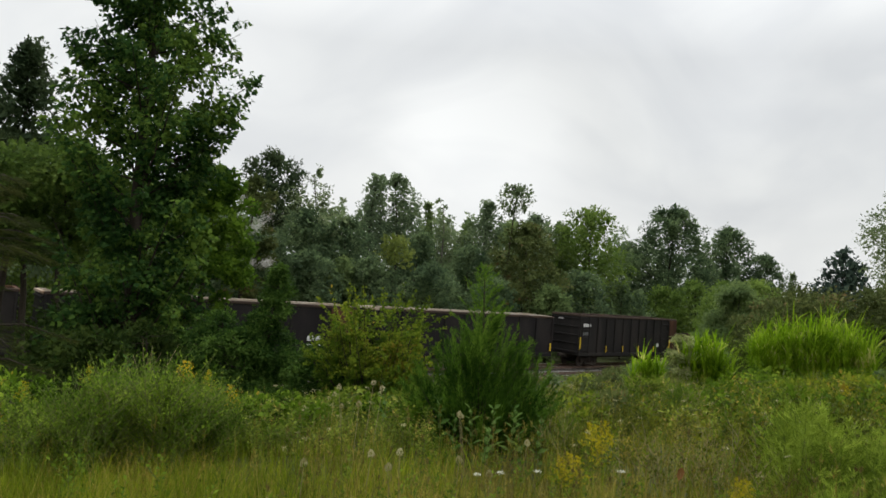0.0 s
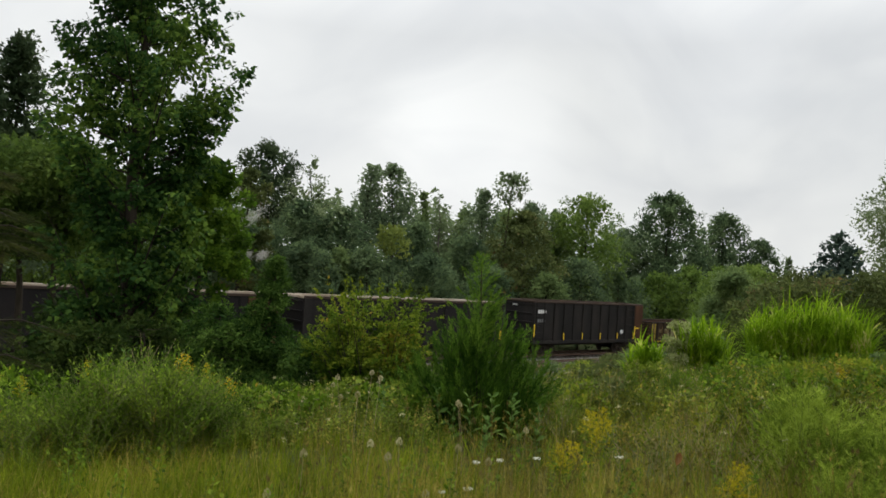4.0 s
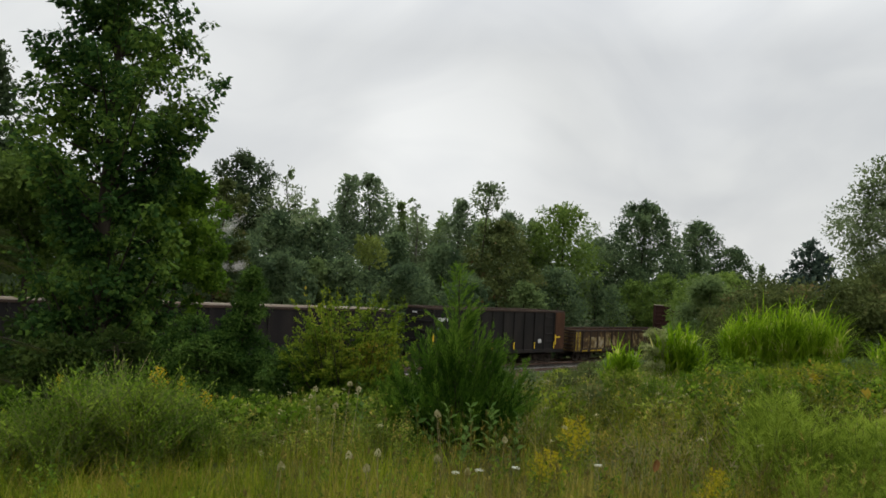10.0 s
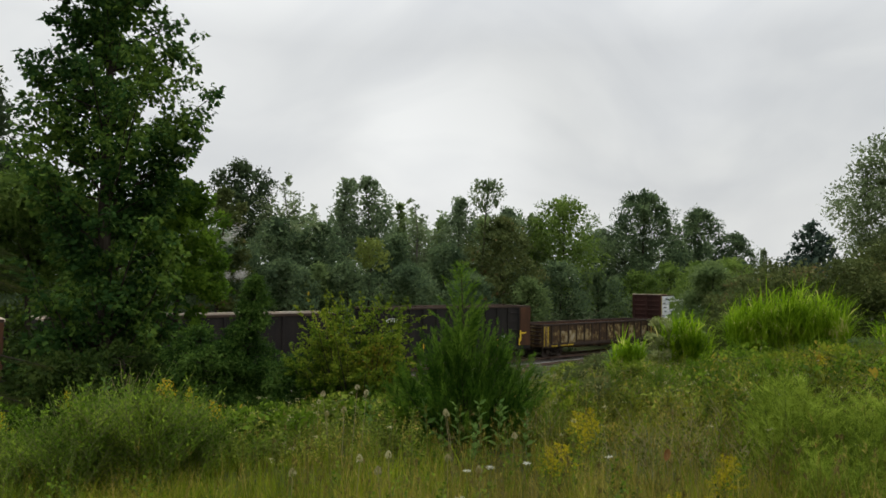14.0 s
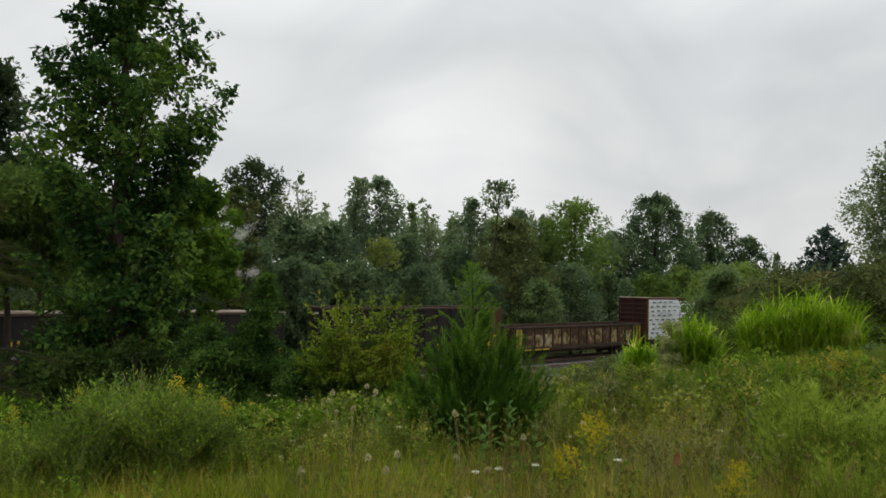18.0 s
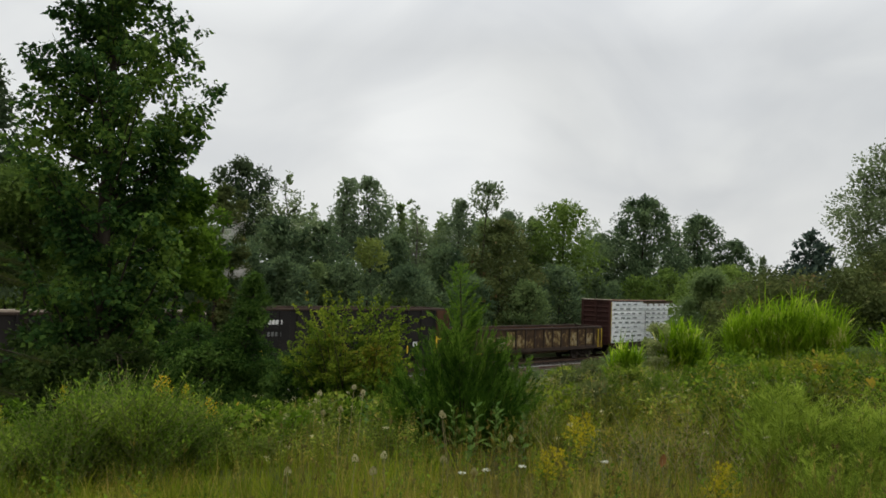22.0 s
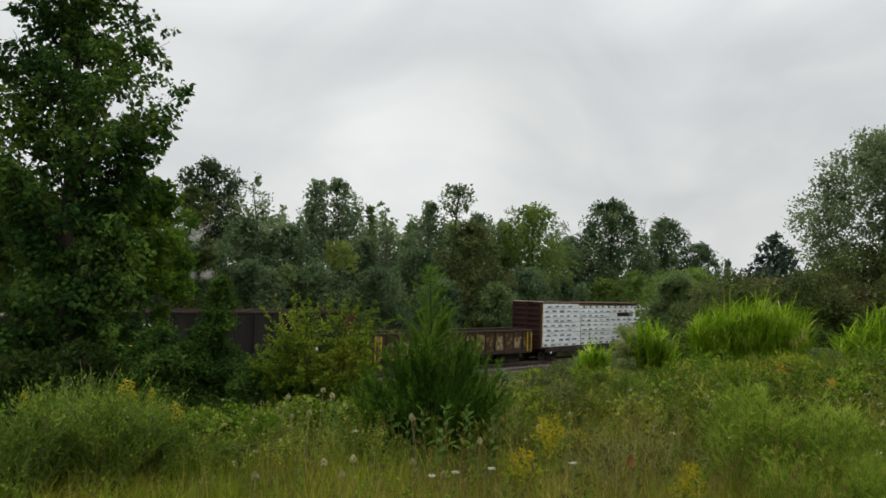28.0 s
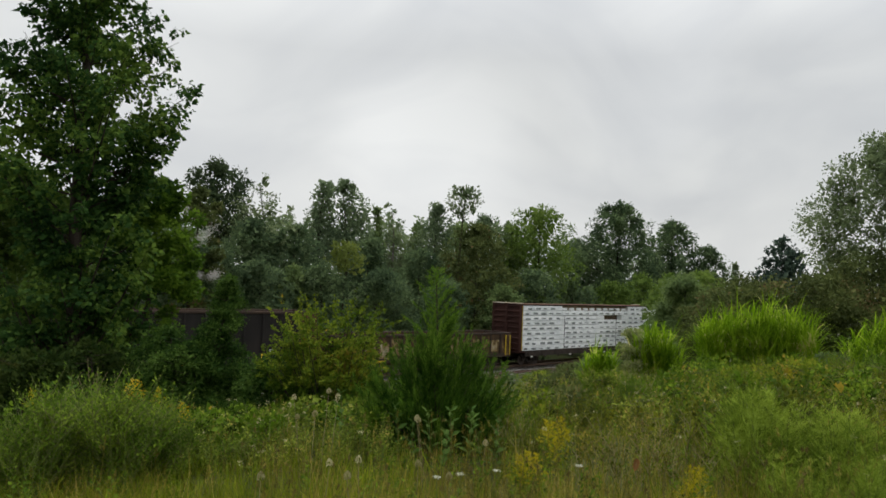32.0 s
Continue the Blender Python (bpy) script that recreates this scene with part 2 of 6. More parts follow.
STEM = rough_mat("green_stem", [(0.25, (0.06, 0.08, 0.02)), (0.6, (0.11, 0.13, 0.035)), (0.9, (0.2, 0.17, 0.07))], 4.0, 0.7, bump=0)
STEM_DRY = rough_mat("dry_stem", [(0.25, (0.14, 0.115, 0.05)), (0.8, (0.32, 0.27, 0.14))], 4.0, 0.8, bump=0)
SOIL = rough_mat("meadow_ground", [(0.2, (0.02, 0.024, 0.010)), (0.5, (0.045, 0.055, 0.018)), (0.8, (0.09, 0.085, 0.035))], 0.7, 0.95, bump=0.8, fine=9.0)
BALLAST = rough_mat("ballast", [(0.25, (0.055, 0.05, 0.045)), (0.55, (0.12, 0.11, 0.10)), (0.85, (0.22, 0.21, 0.19))], 0.8, 0.95, bump=1.0, fine=12.0)
STONE = rough_mat("ballast_stone", [(0.2, (0.07, 0.065, 0.06)), (0.8, (0.26, 0.25, 0.23))], 1.5, 0.9, bump=0.2)
RAIL = rough_mat("rail_steel", [(0.2, (0.09, 0.055, 0.04)), (0.7, (0.17, 0.11, 0.08))], 2.0, 0.6, 0.3, bump=0.1)
RAIL_TOP = rough_mat("rail_head", [(0.2, (0.32, 0.31, 0.30)), (0.8, (0.5, 0.49, 0.47))], 2.0, 0.35, 0.8, bump=0)
TIE = rough_mat("tie_wood", [(0.2, (0.035, 0.03, 0.025)), (0.8, (0.11, 0.095, 0.08))], 2.0, 0.9, bump=0.5, stretch=(1, 8, 8))
CAR_BLACK = rough_mat("black_car_paint", [(0.2, (0.008, 0.007, 0.0075)), (0.5, (0.014, 0.012, 0.0125)), (0.72, (0.026, 0.021, 0.019)), (0.95, (0.055, 0.033, 0.023))], 0.9, 0.6, bump=0.1, stretch=(1, 1, 0.35))
CHORD = rough_mat("weathered_rim", [(0.25, (0.028, 0.021, 0.017)), (0.6, (0.052, 0.036, 0.027)), (0.9, (0.11, 0.068, 0.042))], 1.2, 0.85, bump=0.1)
CAR_DARK = rough_mat("dark_car_paint", [(0.2, (0.010, 0.009, 0.0085)), (0.5, (0.018, 0.016, 0.0150)), (0.75, (0.034, 0.028, 0.024)), (0.95, (0.075, 0.046, 0.03))], 0.9, 0.65, bump=0.12, stretch=(1, 1, 0.35))
CAR_RUST = rough_mat("rusted_steel", [(0.25, (0.036, 0.020, 0.013)), (0.55, (0.075, 0.036, 0.02)), (0.85, (0.15, 0.07, 0.032))], 1.4, 0.85, bump=0.2, stretch=(1, 1, 0.4))
CAR_OXIDE = rough_mat("oxide_red_paint", [(0.25, (0.026, 0.013, 0.011)), (0.6, (0.05, 0.022, 0.017)), (0.9, (0.095, 0.045, 0.03))], 1.2, 0.7, bump=0.15, stretch=(1, 1, 0.4))
CAR_MOTTLED = rough_mat("peeled_yellow_paint", [(0.34, (0.035, 0.024, 0.016)), (0.52, (0.075, 0.045, 0.024)), (0.60, (0.20, 0.14, 0.05)), (0.70, (0.36, 0.29, 0.17)), (0.9, (0.44, 0.40, 0.32))], 1.5, 0.8, bump=0.15, stretch=(1.2, 1, 0.55))
CREAM_PATCH = rough_mat("peeling_cream_paint", [(0.42, (0.045, 0.028, 0.018)), (0.50, (0.10, 0.062, 0.026)), (0.56, (0.22, 0.165, 0.07)), (0.64, (0.30, 0.25, 0.165)), (0.85, (0.40, 0.36, 0.28))], 2.8, 0.85, bump=0.1, stretch=(1, 1, 0.6))
CAR_PALE = rough_mat("pale_weathered_steel", [(0.3, (0.16, 0.10, 0.06)), (0.5, (0.34, 0.28, 0.21)), (0.8, (0.50, 0.46, 0.40))], 0.7, 0.85, bump=0.15, stretch=(0.5, 1, 2))
YELLOW = rough_mat("safety_yellow_paint", [(0.3, (0.10, 0.06, 0.02)), (0.5, (0.36, 0.25, 0.02)), (0.9, (0.56, 0.40, 0.04))], 3.0, 0.6, bump=0)
REFLECT = rough_mat("reflective_yellow_tape", [(0.25, (0.62, 0.40, 0.02)), (0.9, (0.75, 0.52, 0.05))], 3.0, 0.5, bump=0)
WHITE_MARK = rough_mat("white_stencil_paint", [(0.25, (0.45, 0.44, 0.42)), (0.8, (0.72, 0.71, 0.69))], 5.0, 0.7, bump=0)
GREY_MARK = rough_mat("faded_stencil_paint", [(0.25, (0.10, 0.10, 0.10)), (0.8, (0.20, 0.20, 0.19))], 5.0, 0.7, bump=0)
WRAP = rough_mat("white_lumber_wrap", [(0.25, (0.46, 0.48, 0.49)), (0.45, (0.68, 0.70, 0.70)), (0.6, (0.78, 0.79, 0.79)), (0.9, (0.86, 0.86, 0.86))], 1.6, 0.5, bump=0.6, fine=5.0, stretch=(0.7, 1, 2.5))
PRINT = rough_mat("grey_wrap_print", [(0.25, (0.10, 0.115, 0.11)), (0.8, (0.22, 0.24, 0.23))], 6.0, 0.5, bump=0)
LUMBER_END = rough_mat("bare_lumber", [(0.25, (0.10, 0.07, 0.045)), (0.8, (0.24, 0.18, 0.11))], 5.0, 0.85, bump=0.3)
STRAP = rough_mat("dark_strap", [(0.25, (0.03, 0.03, 0.03)), (0.8, (0.07, 0.065, 0.06))], 5.0, 0.6, bump=0)
TRUCK_STEEL = rough_mat("truck_steel", [(0.25, (0.018, 0.016, 0.015)), (0.8, (0.06, 0.045, 0.035))], 3.0, 0.8, bump=0.15)
WHEEL_STEEL = rough_mat("wheel_steel", [(0.25, (0.04, 0.032, 0.028)), (0.8, (0.12, 0.09, 0.075))], 4.0, 0.6, 0.4, bump=0.05)


# ---------------------------------------------------------------- mesh tools
def tri_mesh(name, V, F, materials, mi=None, smooth=False):
    """One mesh from numpy vertices and triangles."""
    V, F = np.asarray(V, np.float32), np.asarray(F, np.int32)
    me = bpy.data.meshes.new(name)
    me.vertices.add(len(V))
    me.vertices.foreach_set("co", V.ravel())
    me.loops.add(F.size)
    me.loops.foreach_set("vertex_index", F.ravel())
    me.polygons.add(len(F))
    me.polygons.foreach_set("loop_start", np.arange(0, F.size, 3, dtype=np.int32))
    me.polygons.foreach_set("loop_total", np.full(len(F), 3, np.int32))
    for m in materials if isinstance(materials, (list, tuple)) else [materials]:
        me.materials.append(m)
    if mi is not None:
        me.polygons.foreach_set("material_index", np.asarray(mi, np.int32))
    me.polygons.foreach_set("use_smooth", np.full(len(F), smooth))
    me.update(calc_edges=True)
    return me


def join(pieces):
    """Joins (V, F) pieces into one."""
    Vs, Fs, n = [], [], 0
    for V, F in pieces:
        Vs.append(V)
        Fs.append(np.asarray(F) + n)
        n += len(V)
    return np.concatenate(Vs), np.concatenate(Fs)


def tube(points, radii, n=6):
    """A tapered tube along points."""
    P = np.asarray(points, float)
    T = np.gradient(P, axis=0)
    T /= np.linalg.norm(T, axis=1)[:, None] + 1e-9
    a = np.where(np.abs(T[:, 2:3]) > 0.9, np.array([[1.0, 0, 0]]), np.array([[0, 0, 1.0]]))
    U = np.cross(T, a)
    U /= np.linalg.norm(U, axis=1)[:, None] + 1e-9
    W = np.cross(T, U)
    ang = np.linspace(0, 2 * np.pi, n, endpoint=False)
    R = np.asarray(radii, float)[:, None, None]
    V = (P[:, None] + R * (np.cos(ang)[None, :, None] * U[:, None] + np.sin(ang)[None, :, None] * W[:, None])).reshape(-1, 3)
    F = []
    for i in range(len(P) - 1):
        for j in range(n):
            a0, a1, b0, b1 = i * n + j, i * n + (j + 1) % n, (i + 1) * n + j, (i + 1) * n + (j + 1) % n
            F += [(a0, a1, b1), (a0, b1, b0)]
    return V, np.array(F)


LEAF_PLAIN = (np.array([(0, 0, 0), (0.5, 0.32, 0.06), (1, 0, -0.04), (0.5, -0.32, 0.06)]), np.array([(0, 2, 1), (0, 3, 2)]))
LEAF_NARROW = (np.array([(0, 0, 0), (0.45, 0.11, 0.04), (1, 0, -0.08), (0.45, -0.11, 0.04)]), np.array([(0, 2, 1), (0, 3, 2)]))
LEAF_SCALE = (np.array([(0, 0, 0), (0.45, 0.075, 0.03), (1, 0, -0.04), (0.45, -0.075, 0.03)]), np.array([(0, 2, 1), (0, 3, 2)]))
LEAF_WILLOW = (np.array([(0, 0, 0), (0.45, 0.19, 0.05), (1, 0, -0.08), (0.45, -0.19, 0.05)]), np.array([(0, 2, 1), (0, 3, 2)]))
LEAF_NEEDLE = (np.array([(0, 0.05, 0), (1, 0, 0.0), (0, -0.05, 0), (0.5, 0, 0.06)]), np.array([(0, 3, 1), (3, 2, 1)]))
_a = np.radians([180, 100, 60, 0, -60, -100])
_r = np.array([0.42, 0.62, 0.38, 0.66, 0.38, 0.62])
LEAF_LOBED = (np.concatenate([[(0.42, 0, 0.05)], np.stack([0.42 + _r * np.cos(_a), 0.85 * _r * np.sin(_a), -0.10 * _r], 1)]),
              np.array([(0, 1 + i, 1 + (i + 1) % 6) for i in range(6)]))


def unit(v):
    return v / (np.linalg.norm(v, axis=-1, keepdims=True) + 1e-9)


def leaf_cloud(rng, C, size, axis, template, up=0.6):
    """A leaf at every place C, pointing along axis, its face turned up more or less."""
    tv, tf = template
    n = len(C)
    X = unit(axis)
    Z = rng.normal(size=(n, 3)) + np.array([0, 0, up * 2.0])
    Y = unit(np.cross(Z, X))
    Z = np.cross(X, Y)
    S = np.asarray(size)[:, None, None]
    V = C[:, None] + S * (tv[None, :, 0:1] * X[:, None] + tv[None, :, 1:2] * Y[:, None] + tv[None, :, 2:3] * Z[:, None])
    F = (np.arange(n) * len(tv))[:, None, None] + tf[None]
    return V.reshape(-1, 3), F.reshape(-1, 3)


def scatter(rng, templates, P, yaw, scale, lean=0.12):
    """Copies of small plants joined into one piece: templates of (V, F, material index)."""
    Vs, Fs, Ms, n0 = [], [], [], 0
    pick = rng.integers(0, len(templates), len(P))
    for k, (V, F, M) in enumerate(templates):
        idx = np.where(pick == k)[0]
        if not len(idx):
            continue
        c, s = np.cos(yaw[idx])[:, None], np.sin(yaw[idx])[:, None]
        S = scale[idx][:, None]
        x, y, z = V[None, :, 0] * S, V[None, :, 1] * S, V[None, :, 2] * S
        lx, ly = rng.normal(0, lean, (len(idx), 1)), rng.normal(0, lean, (len(idx), 1))
        W = np.stack([x * c - y * s + z * lx, x * s + y * c + z * ly, z], 2) + P[idx][:, None]
        Vs.append(W.reshape(-1, 3))
        Fs.append(((np.arange(len(idx)) * len(V))[:, None, None] + F[None]).reshape(-1, 3) + n0)
        Ms.append(np.tile(M, len(idx)))
        n0 += W.shape[0] * W.shape[1]
    return np.concatenate(Vs), np.concatenate(Fs), np.concatenate(Ms)


def part(name, me, material, parent, label=""):
    """Links a bmesh or a mesh as one mesh object under a thing or a part."""
    if isinstance(me, bmesh.types.BMesh):
        bm, me = me, bpy.data.meshes.new(name)
        bm.to_mesh(me)
        bm.free()
    if material is not None and not me.materials:
        me.materials.append(material)
    ob = new(name, me)
    if parent is not None:
        ob.parent = parent
    return tagged(ob, label)


def thing(name, label, category, m=None, group="", kind=""):
    ob = new(name)
    ob.empty_display_size = 0.2
    if m is not None:
        ob.matrix_basis = m
    return tagged(ob, label, category, group, kind)


def box(bm, x0, x1, y0, y1, z0, z1, bevel=0.0):
    vs = bmesh.ops.create_cube(bm, size=1.0, matrix=Matrix.Translation(((x0 + x1) / 2, (y0 + y1) / 2, (z0 + z1) / 2)) @ Matrix.Diagonal((x1 - x0, y1 - y0, z1 - z0, 1)))["verts"]
    if bevel:
        es = list({e for v in vs for e in v.link_edges})
        bmesh.ops.bevel(bm, geom=es, offset=bevel, segments=1, affect="EDGES")
    return bm


def boxes(*bs, bevel=0.0):
    bm = bmesh.new()
    for b in bs:
        box(bm, *b, bevel=bevel)
    return bm


# ---------------------------------------------------------------- the lie of the land
# The railway runs on a wide curve; stations in metres along its near car sides.
H0, BEND = radians(41.79), radians(0.134)
X0, Y0 = 8.27, 58.35
RADIUS = 1.0 / BEND
CX, CY = X0 - RADIUS * math.sin(H0), Y0 + RADIUS * math.cos(H0)


def rail_place(s, off=0.0):
    """x, y and heading (radians) at station s, off metres beyond the near car side."""
    h = H0 + BEND * s
    r = RADIUS - off
    return CX + r * math.sin(h), CY - r * math.cos(h), h


def from_track(x, y):
    """Metres from the near car sides towards the meadow."""
    return np.hypot(np.asarray(x) - CX, np.asarray(y) - CY) - RADIUS


def smooth_noise(x, y):
    return (np.sin(0.61 * x + 1.3) * np.cos(0.53 * y - 0.7) + 0.6 * np.sin(1.27 * x - 0.8 * y + 2.1) + 0.4 * np.sin(2.3 * y + 1.7 * x)) / 2.0


def ground_z(x, y):
    d = from_track(x, y)
    z = np.interp(d, [-400, -12, -6.5, 7.0, 8.5, 14, 20, 25, 33, 40, 60, 400], [-0.6, -0.6, -0.75, -0.75, -0.6, 0.6, 1.95, 2.9, 4.05, 4.5, 4.9, 5.5])
    near = np.clip((d - 9) / 8, 0, 1)
    return z + 0.09 * smooth_noise(np.asarray(x), np.asarray(y)) * near


def spot(bearing, r):
    """A place on the ground by bearing (degrees, right of straight ahead) and distance from the eye."""
    x, y = r * math.sin(radians(bearing)), r * math.cos(radians(bearing))
    return x, y, float(ground_z(x, y))


def build_ground():
    g = np.concatenate([[-1500, -700, -350, -200, -130], np.arange(-90, -30, 3.0), np.arange(-30, 40, 0.7), np.arange(40, 110, 3.0), [140, 200, 350, 700, 1500]])
    gy = np.concatenate([[-1500, -700, -300, -120, -60, -30, -15, -8], np.arange(-4, 45, 0.7), np.arange(45, 130, 2.0), [140, 180, 260, 420, 800, 1500, 2500]])
    X, Y = np.meshgrid(g, gy)
    Z = ground_z(X, Y)
    V = np.stack([X, Y, Z], 2).reshape(-1, 3)
    nx = len(g)
    i, j = np.meshgrid(np.arange(nx - 1), np.arange(len(gy) - 1))
    a = (j * nx + i).ravel()
    F = np.concatenate([np.stack([a, a + 1, a + nx + 1], 1), np.stack([a, a + nx + 1, a + nx], 1)])
    ob = new("ground", tri_mesh("ground", V, F, SOIL, smooth=True))
    tagged(ob, "uneven meadow ground sloping down to the railway", "ground", kind="structure")


def build_railway():
    # ballast bed under both tracks
    prof = [(-6.3, -0.74), (-5.0, -0.28), (3.2, -0.28), (4.6, -0.74)]
    st = np.arange(-70, 111, 2.0)
    V, F = [], []
    for s in st:
        for o, z in prof:
            x, y, h = rail_place(s, o)
            V.append((x, y, z))
    k = len(prof)
    for i in range(len(st) - 1):
        for j in range(k - 1):
            a = i * k + j
            F += [(a, a + k, a + k + 1), (a, a + k + 1, a + 1)]
    bed = new("ballast_bed", tri_mesh("ballast_bed", V, F, BALLAST))
    tagged(bed, "grey crushed-stone ballast bed under the tracks", "ballast", kind="structure")
    # loose stones over the visible stretch
    rng = np.random.default_rng(5)
    n = 9000
    s, o = rng.uniform(-30, 32, n), rng.uniform(-6.1, -0.2, n)
    P = np.array([(*rail_place(a, b)[:2], 0) for a, b in zip(s, o)])
    P[:, 2] = np.interp(o, [-6.3, -5.0, 3.2], [-0.74, -0.28, -0.28])
    t = np.array([(1, 0, 0), (-0.6, 0.8, 0), (-0.5, -0.8, 0.1), (0, 0.1, 0.9)]), np.array([(0, 1, 3), (1, 2, 3), (2, 0, 3)]), np.zeros(3, int)
    V, F, M = scatter(rng, [t], P, rng.uniform(0, 6.28, n), rng.uniform(0.03, 0.075, n), 0.5)
    ob = new("ballast_stones", tri_mesh("ballast_stones", V, F, STONE))
    tagged(ob, "loose grey ballast stones", "stones", kind="stuff")
    tie = boxes((-0.115, 0.115, -1.3, 1.3, -0.30, -0.19), bevel=0.012)
    tie_me = bpy.data.meshes.new("tie")
    tie.to_mesh(tie_me)
    tie.free()
    tie_me.materials.append(TIE)
    for name, off, text in (("train_track", 1.45, "rusty steel track that carries the freight train"), ("empty_track", -2.85, "empty second track in front of the freight train")):
        tr = tagged(new(name), text, "railway track", kind="structure")
        for side in (-0.755, 0.755):
            bands = [(-0.07, -0.17), (0.07, -0.17), (0.07, -0.145), (0.012, -0.13), (0.012, -0.05), (0.036, -0.04), (0.036, -0.004), (-0.036, -0.004), (-0.036, -0.04), (-0.012, -0.05), (-0.012, -0.13), (-0.07, -0.145)]
            V, F, M = [], [], []
            for a in st:
                for u, z in bands:
                    x, y, h = rail_place(a, off + side + u)
                    V.append((x, y, z))
            k = len(bands)
            for i in range(len(st) - 1):
                for j in range(k):
                    a, b = i * k + j, i * k + (j + 1) % k
                    F += [(a, a + k, b + k), (a, b + k, b)]
                    M += [1, 1] if j == 6 else [0, 0]
            part("rail", tri_mesh("rail", V, F, [RAIL, RAIL_TOP], M), None, tr)
        for a in np.arange(-36, 38, 0.55):
            x, y, h = rail_place(a, off)
            ob = new("tie", tie_me)
            ob.parent = tr
            ob.matrix_basis = Matrix.Translation((x, y, 0)) @ Matrix.Rotation(h, 4, "Z")


build_ground()
build_railway()

# ---------------------------------------------------------------- the train
# Station of the dark gondola's stencil, second by second; the train slows down.
KNOTS = [(0, 2.67), (6, -5.05), (9, -9.1), (12.5, -13.35), (15, -16.25), (20, -21.4), (24, -25.25), (30, -30.5), (32, -32.2)]


def station(t):
    T, S = [k[0] for k in KNOTS], [k[1] for k in KNOTS]
    slope = np.gradient(S, T)
    i = int(np.clip(np.searchsorted(T, t) - 1, 0, len(T) - 2))
    w = T[i + 1] - T[i]
    u = (t - T[i]) / w
    return ((2 * u**3 - 3 * u**2 + 1) * S[i] + (u**3 - 2 * u**2 + u) * w * slope[i] + (-2 * u**3 + 3 * u**2) * S[i + 1] + (u**3 - u**2) * w * slope[i + 1])


def car_pose(mid, t):
    x, y, h = rail_place(station(t) + mid, 1.45)
    return Matrix.Translation((x, y, 0)) @ Matrix.Rotation(h, 4, "Z")


MOVING = []
WHEELSETS = []
WHEEL_R = 0.42


def wheel_mesh():
    prof = [(0.0, 0.05), (0.30, 0.045), (0.34, 0.065), (0.42, 0.065), (0.42, -0.035), (0.445, -0.045), (0.445, -0.07), (0.33, -0.07), (0.29, -0.03), (0.0, -0.04)]
    n = 28
    V, F = [], []
    for r, y in prof:
        for a in np.linspace(0, 2 * np.pi, n, endpoint=False):
            V.append((r * math.cos(a), y, r * math.sin(a)))
    for i in range(len(prof) - 1):
        for j in range(n):
            a, b = i * n + j, i * n + (j + 1) % n
            F += [(a, b, b + n), (a, b + n, a + n)]
    return tri_mesh("wheel", V, F, WHEEL_STEEL)


WHEEL_ME = wheel_mesh()


def truck_frame_bm(side):
    """Cast side frame: arch bar, bolster pocket, springs' seat and journal boxes."""
    y = side * 0.98
    bm = boxes((-1.15, 1.15, y - 0.07, y + 0.07, 0.60, 0.74), (-0.42, -0.28, y - 0.07, y + 0.07, 0.2, 0.62), (0.28, 0.42, y - 0.07, y + 0.07, 0.2, 0.62),
               (-0.48, 0.48, y - 0.08, y + 0.08, 0.16, 0.26), (-1.06, -0.70, y - 0.10, y + 0.10, 0.30, 0.56), (0.70, 1.06, y - 0.10, y + 0.10, 0.30, 0.56), bevel=0.02)
    for x0, x1 in ((-0.72, -0.42), (0.42, 0.72)):
        vs = bmesh.ops.create_cube(bm, size=1.0, matrix=Matrix.Translation(((x0 + x1) / 2, y, 0.43)) @ Matrix.Rotation(radians(48 if x0 < 0 else -48), 4, "Y") @ Matrix.Diagonal((0.5, 0.12, 0.1, 1)))
    return bm


SIDE_ME = {}
for _s in (-1, 1):
    _bm = truck_frame_bm(_s)
    SIDE_ME[_s] = bpy.data.meshes.new("side_frame")
    _bm.to_mesh(SIDE_ME[_s])
    _bm.free()
    SIDE_ME[_s].materials.append(TRUCK_STEEL)


def add_running_gear(car, half, inset=2.0):
    for x in (-half + inset, half - inset):
        truck = part("truck", boxes((-0.16, 0.16, -1.1, 1.1, 0.42, 0.62), (-0.3, 0.3, -0.3, 0.3, 0.6, 0.78), bevel=0.02), TRUCK_STEEL, car, "cast-steel truck with two axles")
        truck.location = (x, 0, 0)
        for s in (-1, 1):
            part("side_frame", SIDE_ME[s], None, truck)
            for k in (-0.12, 0.12):
                sp = tube([(k, s * 0.98, 0.26), (k, s * 0.98, 0.6)], [0.07, 0.07], 8)
                part("spring", tri_mesh("spring", *sp, TRUCK_STEEL), None, truck)
        for k in (-0.88, 0.88):
            axle = tube([(0, -1.0, 0), (0, 1.0, 0)], [0.08, 0.08], 10)
            ws = part("wheelset", tri_mesh("axle", *axle, TRUCK_STEEL), None, car)
            ws.location = (x + k, 0, WHEEL_R)
            for s in (-1, 1):
                w = part("wheel", WHEEL_ME, None, ws)
                w.matrix_basis = Matrix.Translation((0, s * 0.76, 0)) @ Matrix.Rotation(0 if s < 0 else math.pi, 4, "Z")
            WHEELSETS.append((ws, x + k))
    for s in (-1, 1):
        bm = boxes((s * half - 0.1, s * half + 0.1, -0.16, 0.16, 0.72, 0.98), bevel=0.02)
        box(bm, min(s * half, s * (half + 0.45)), max(s * half, s * (half + 0.45)), -0.06, 0.06, 0.78, 0.92, 0.01)
        box(bm, min(s * (half + 0.38), s * (half + 0.66)), max(s * (half + 0.38), s * (half + 0.66)), -0.14, 0.14, 0.72, 0.98, 0.03)
        part("coupler", bm, TRUCK_STEEL, car)


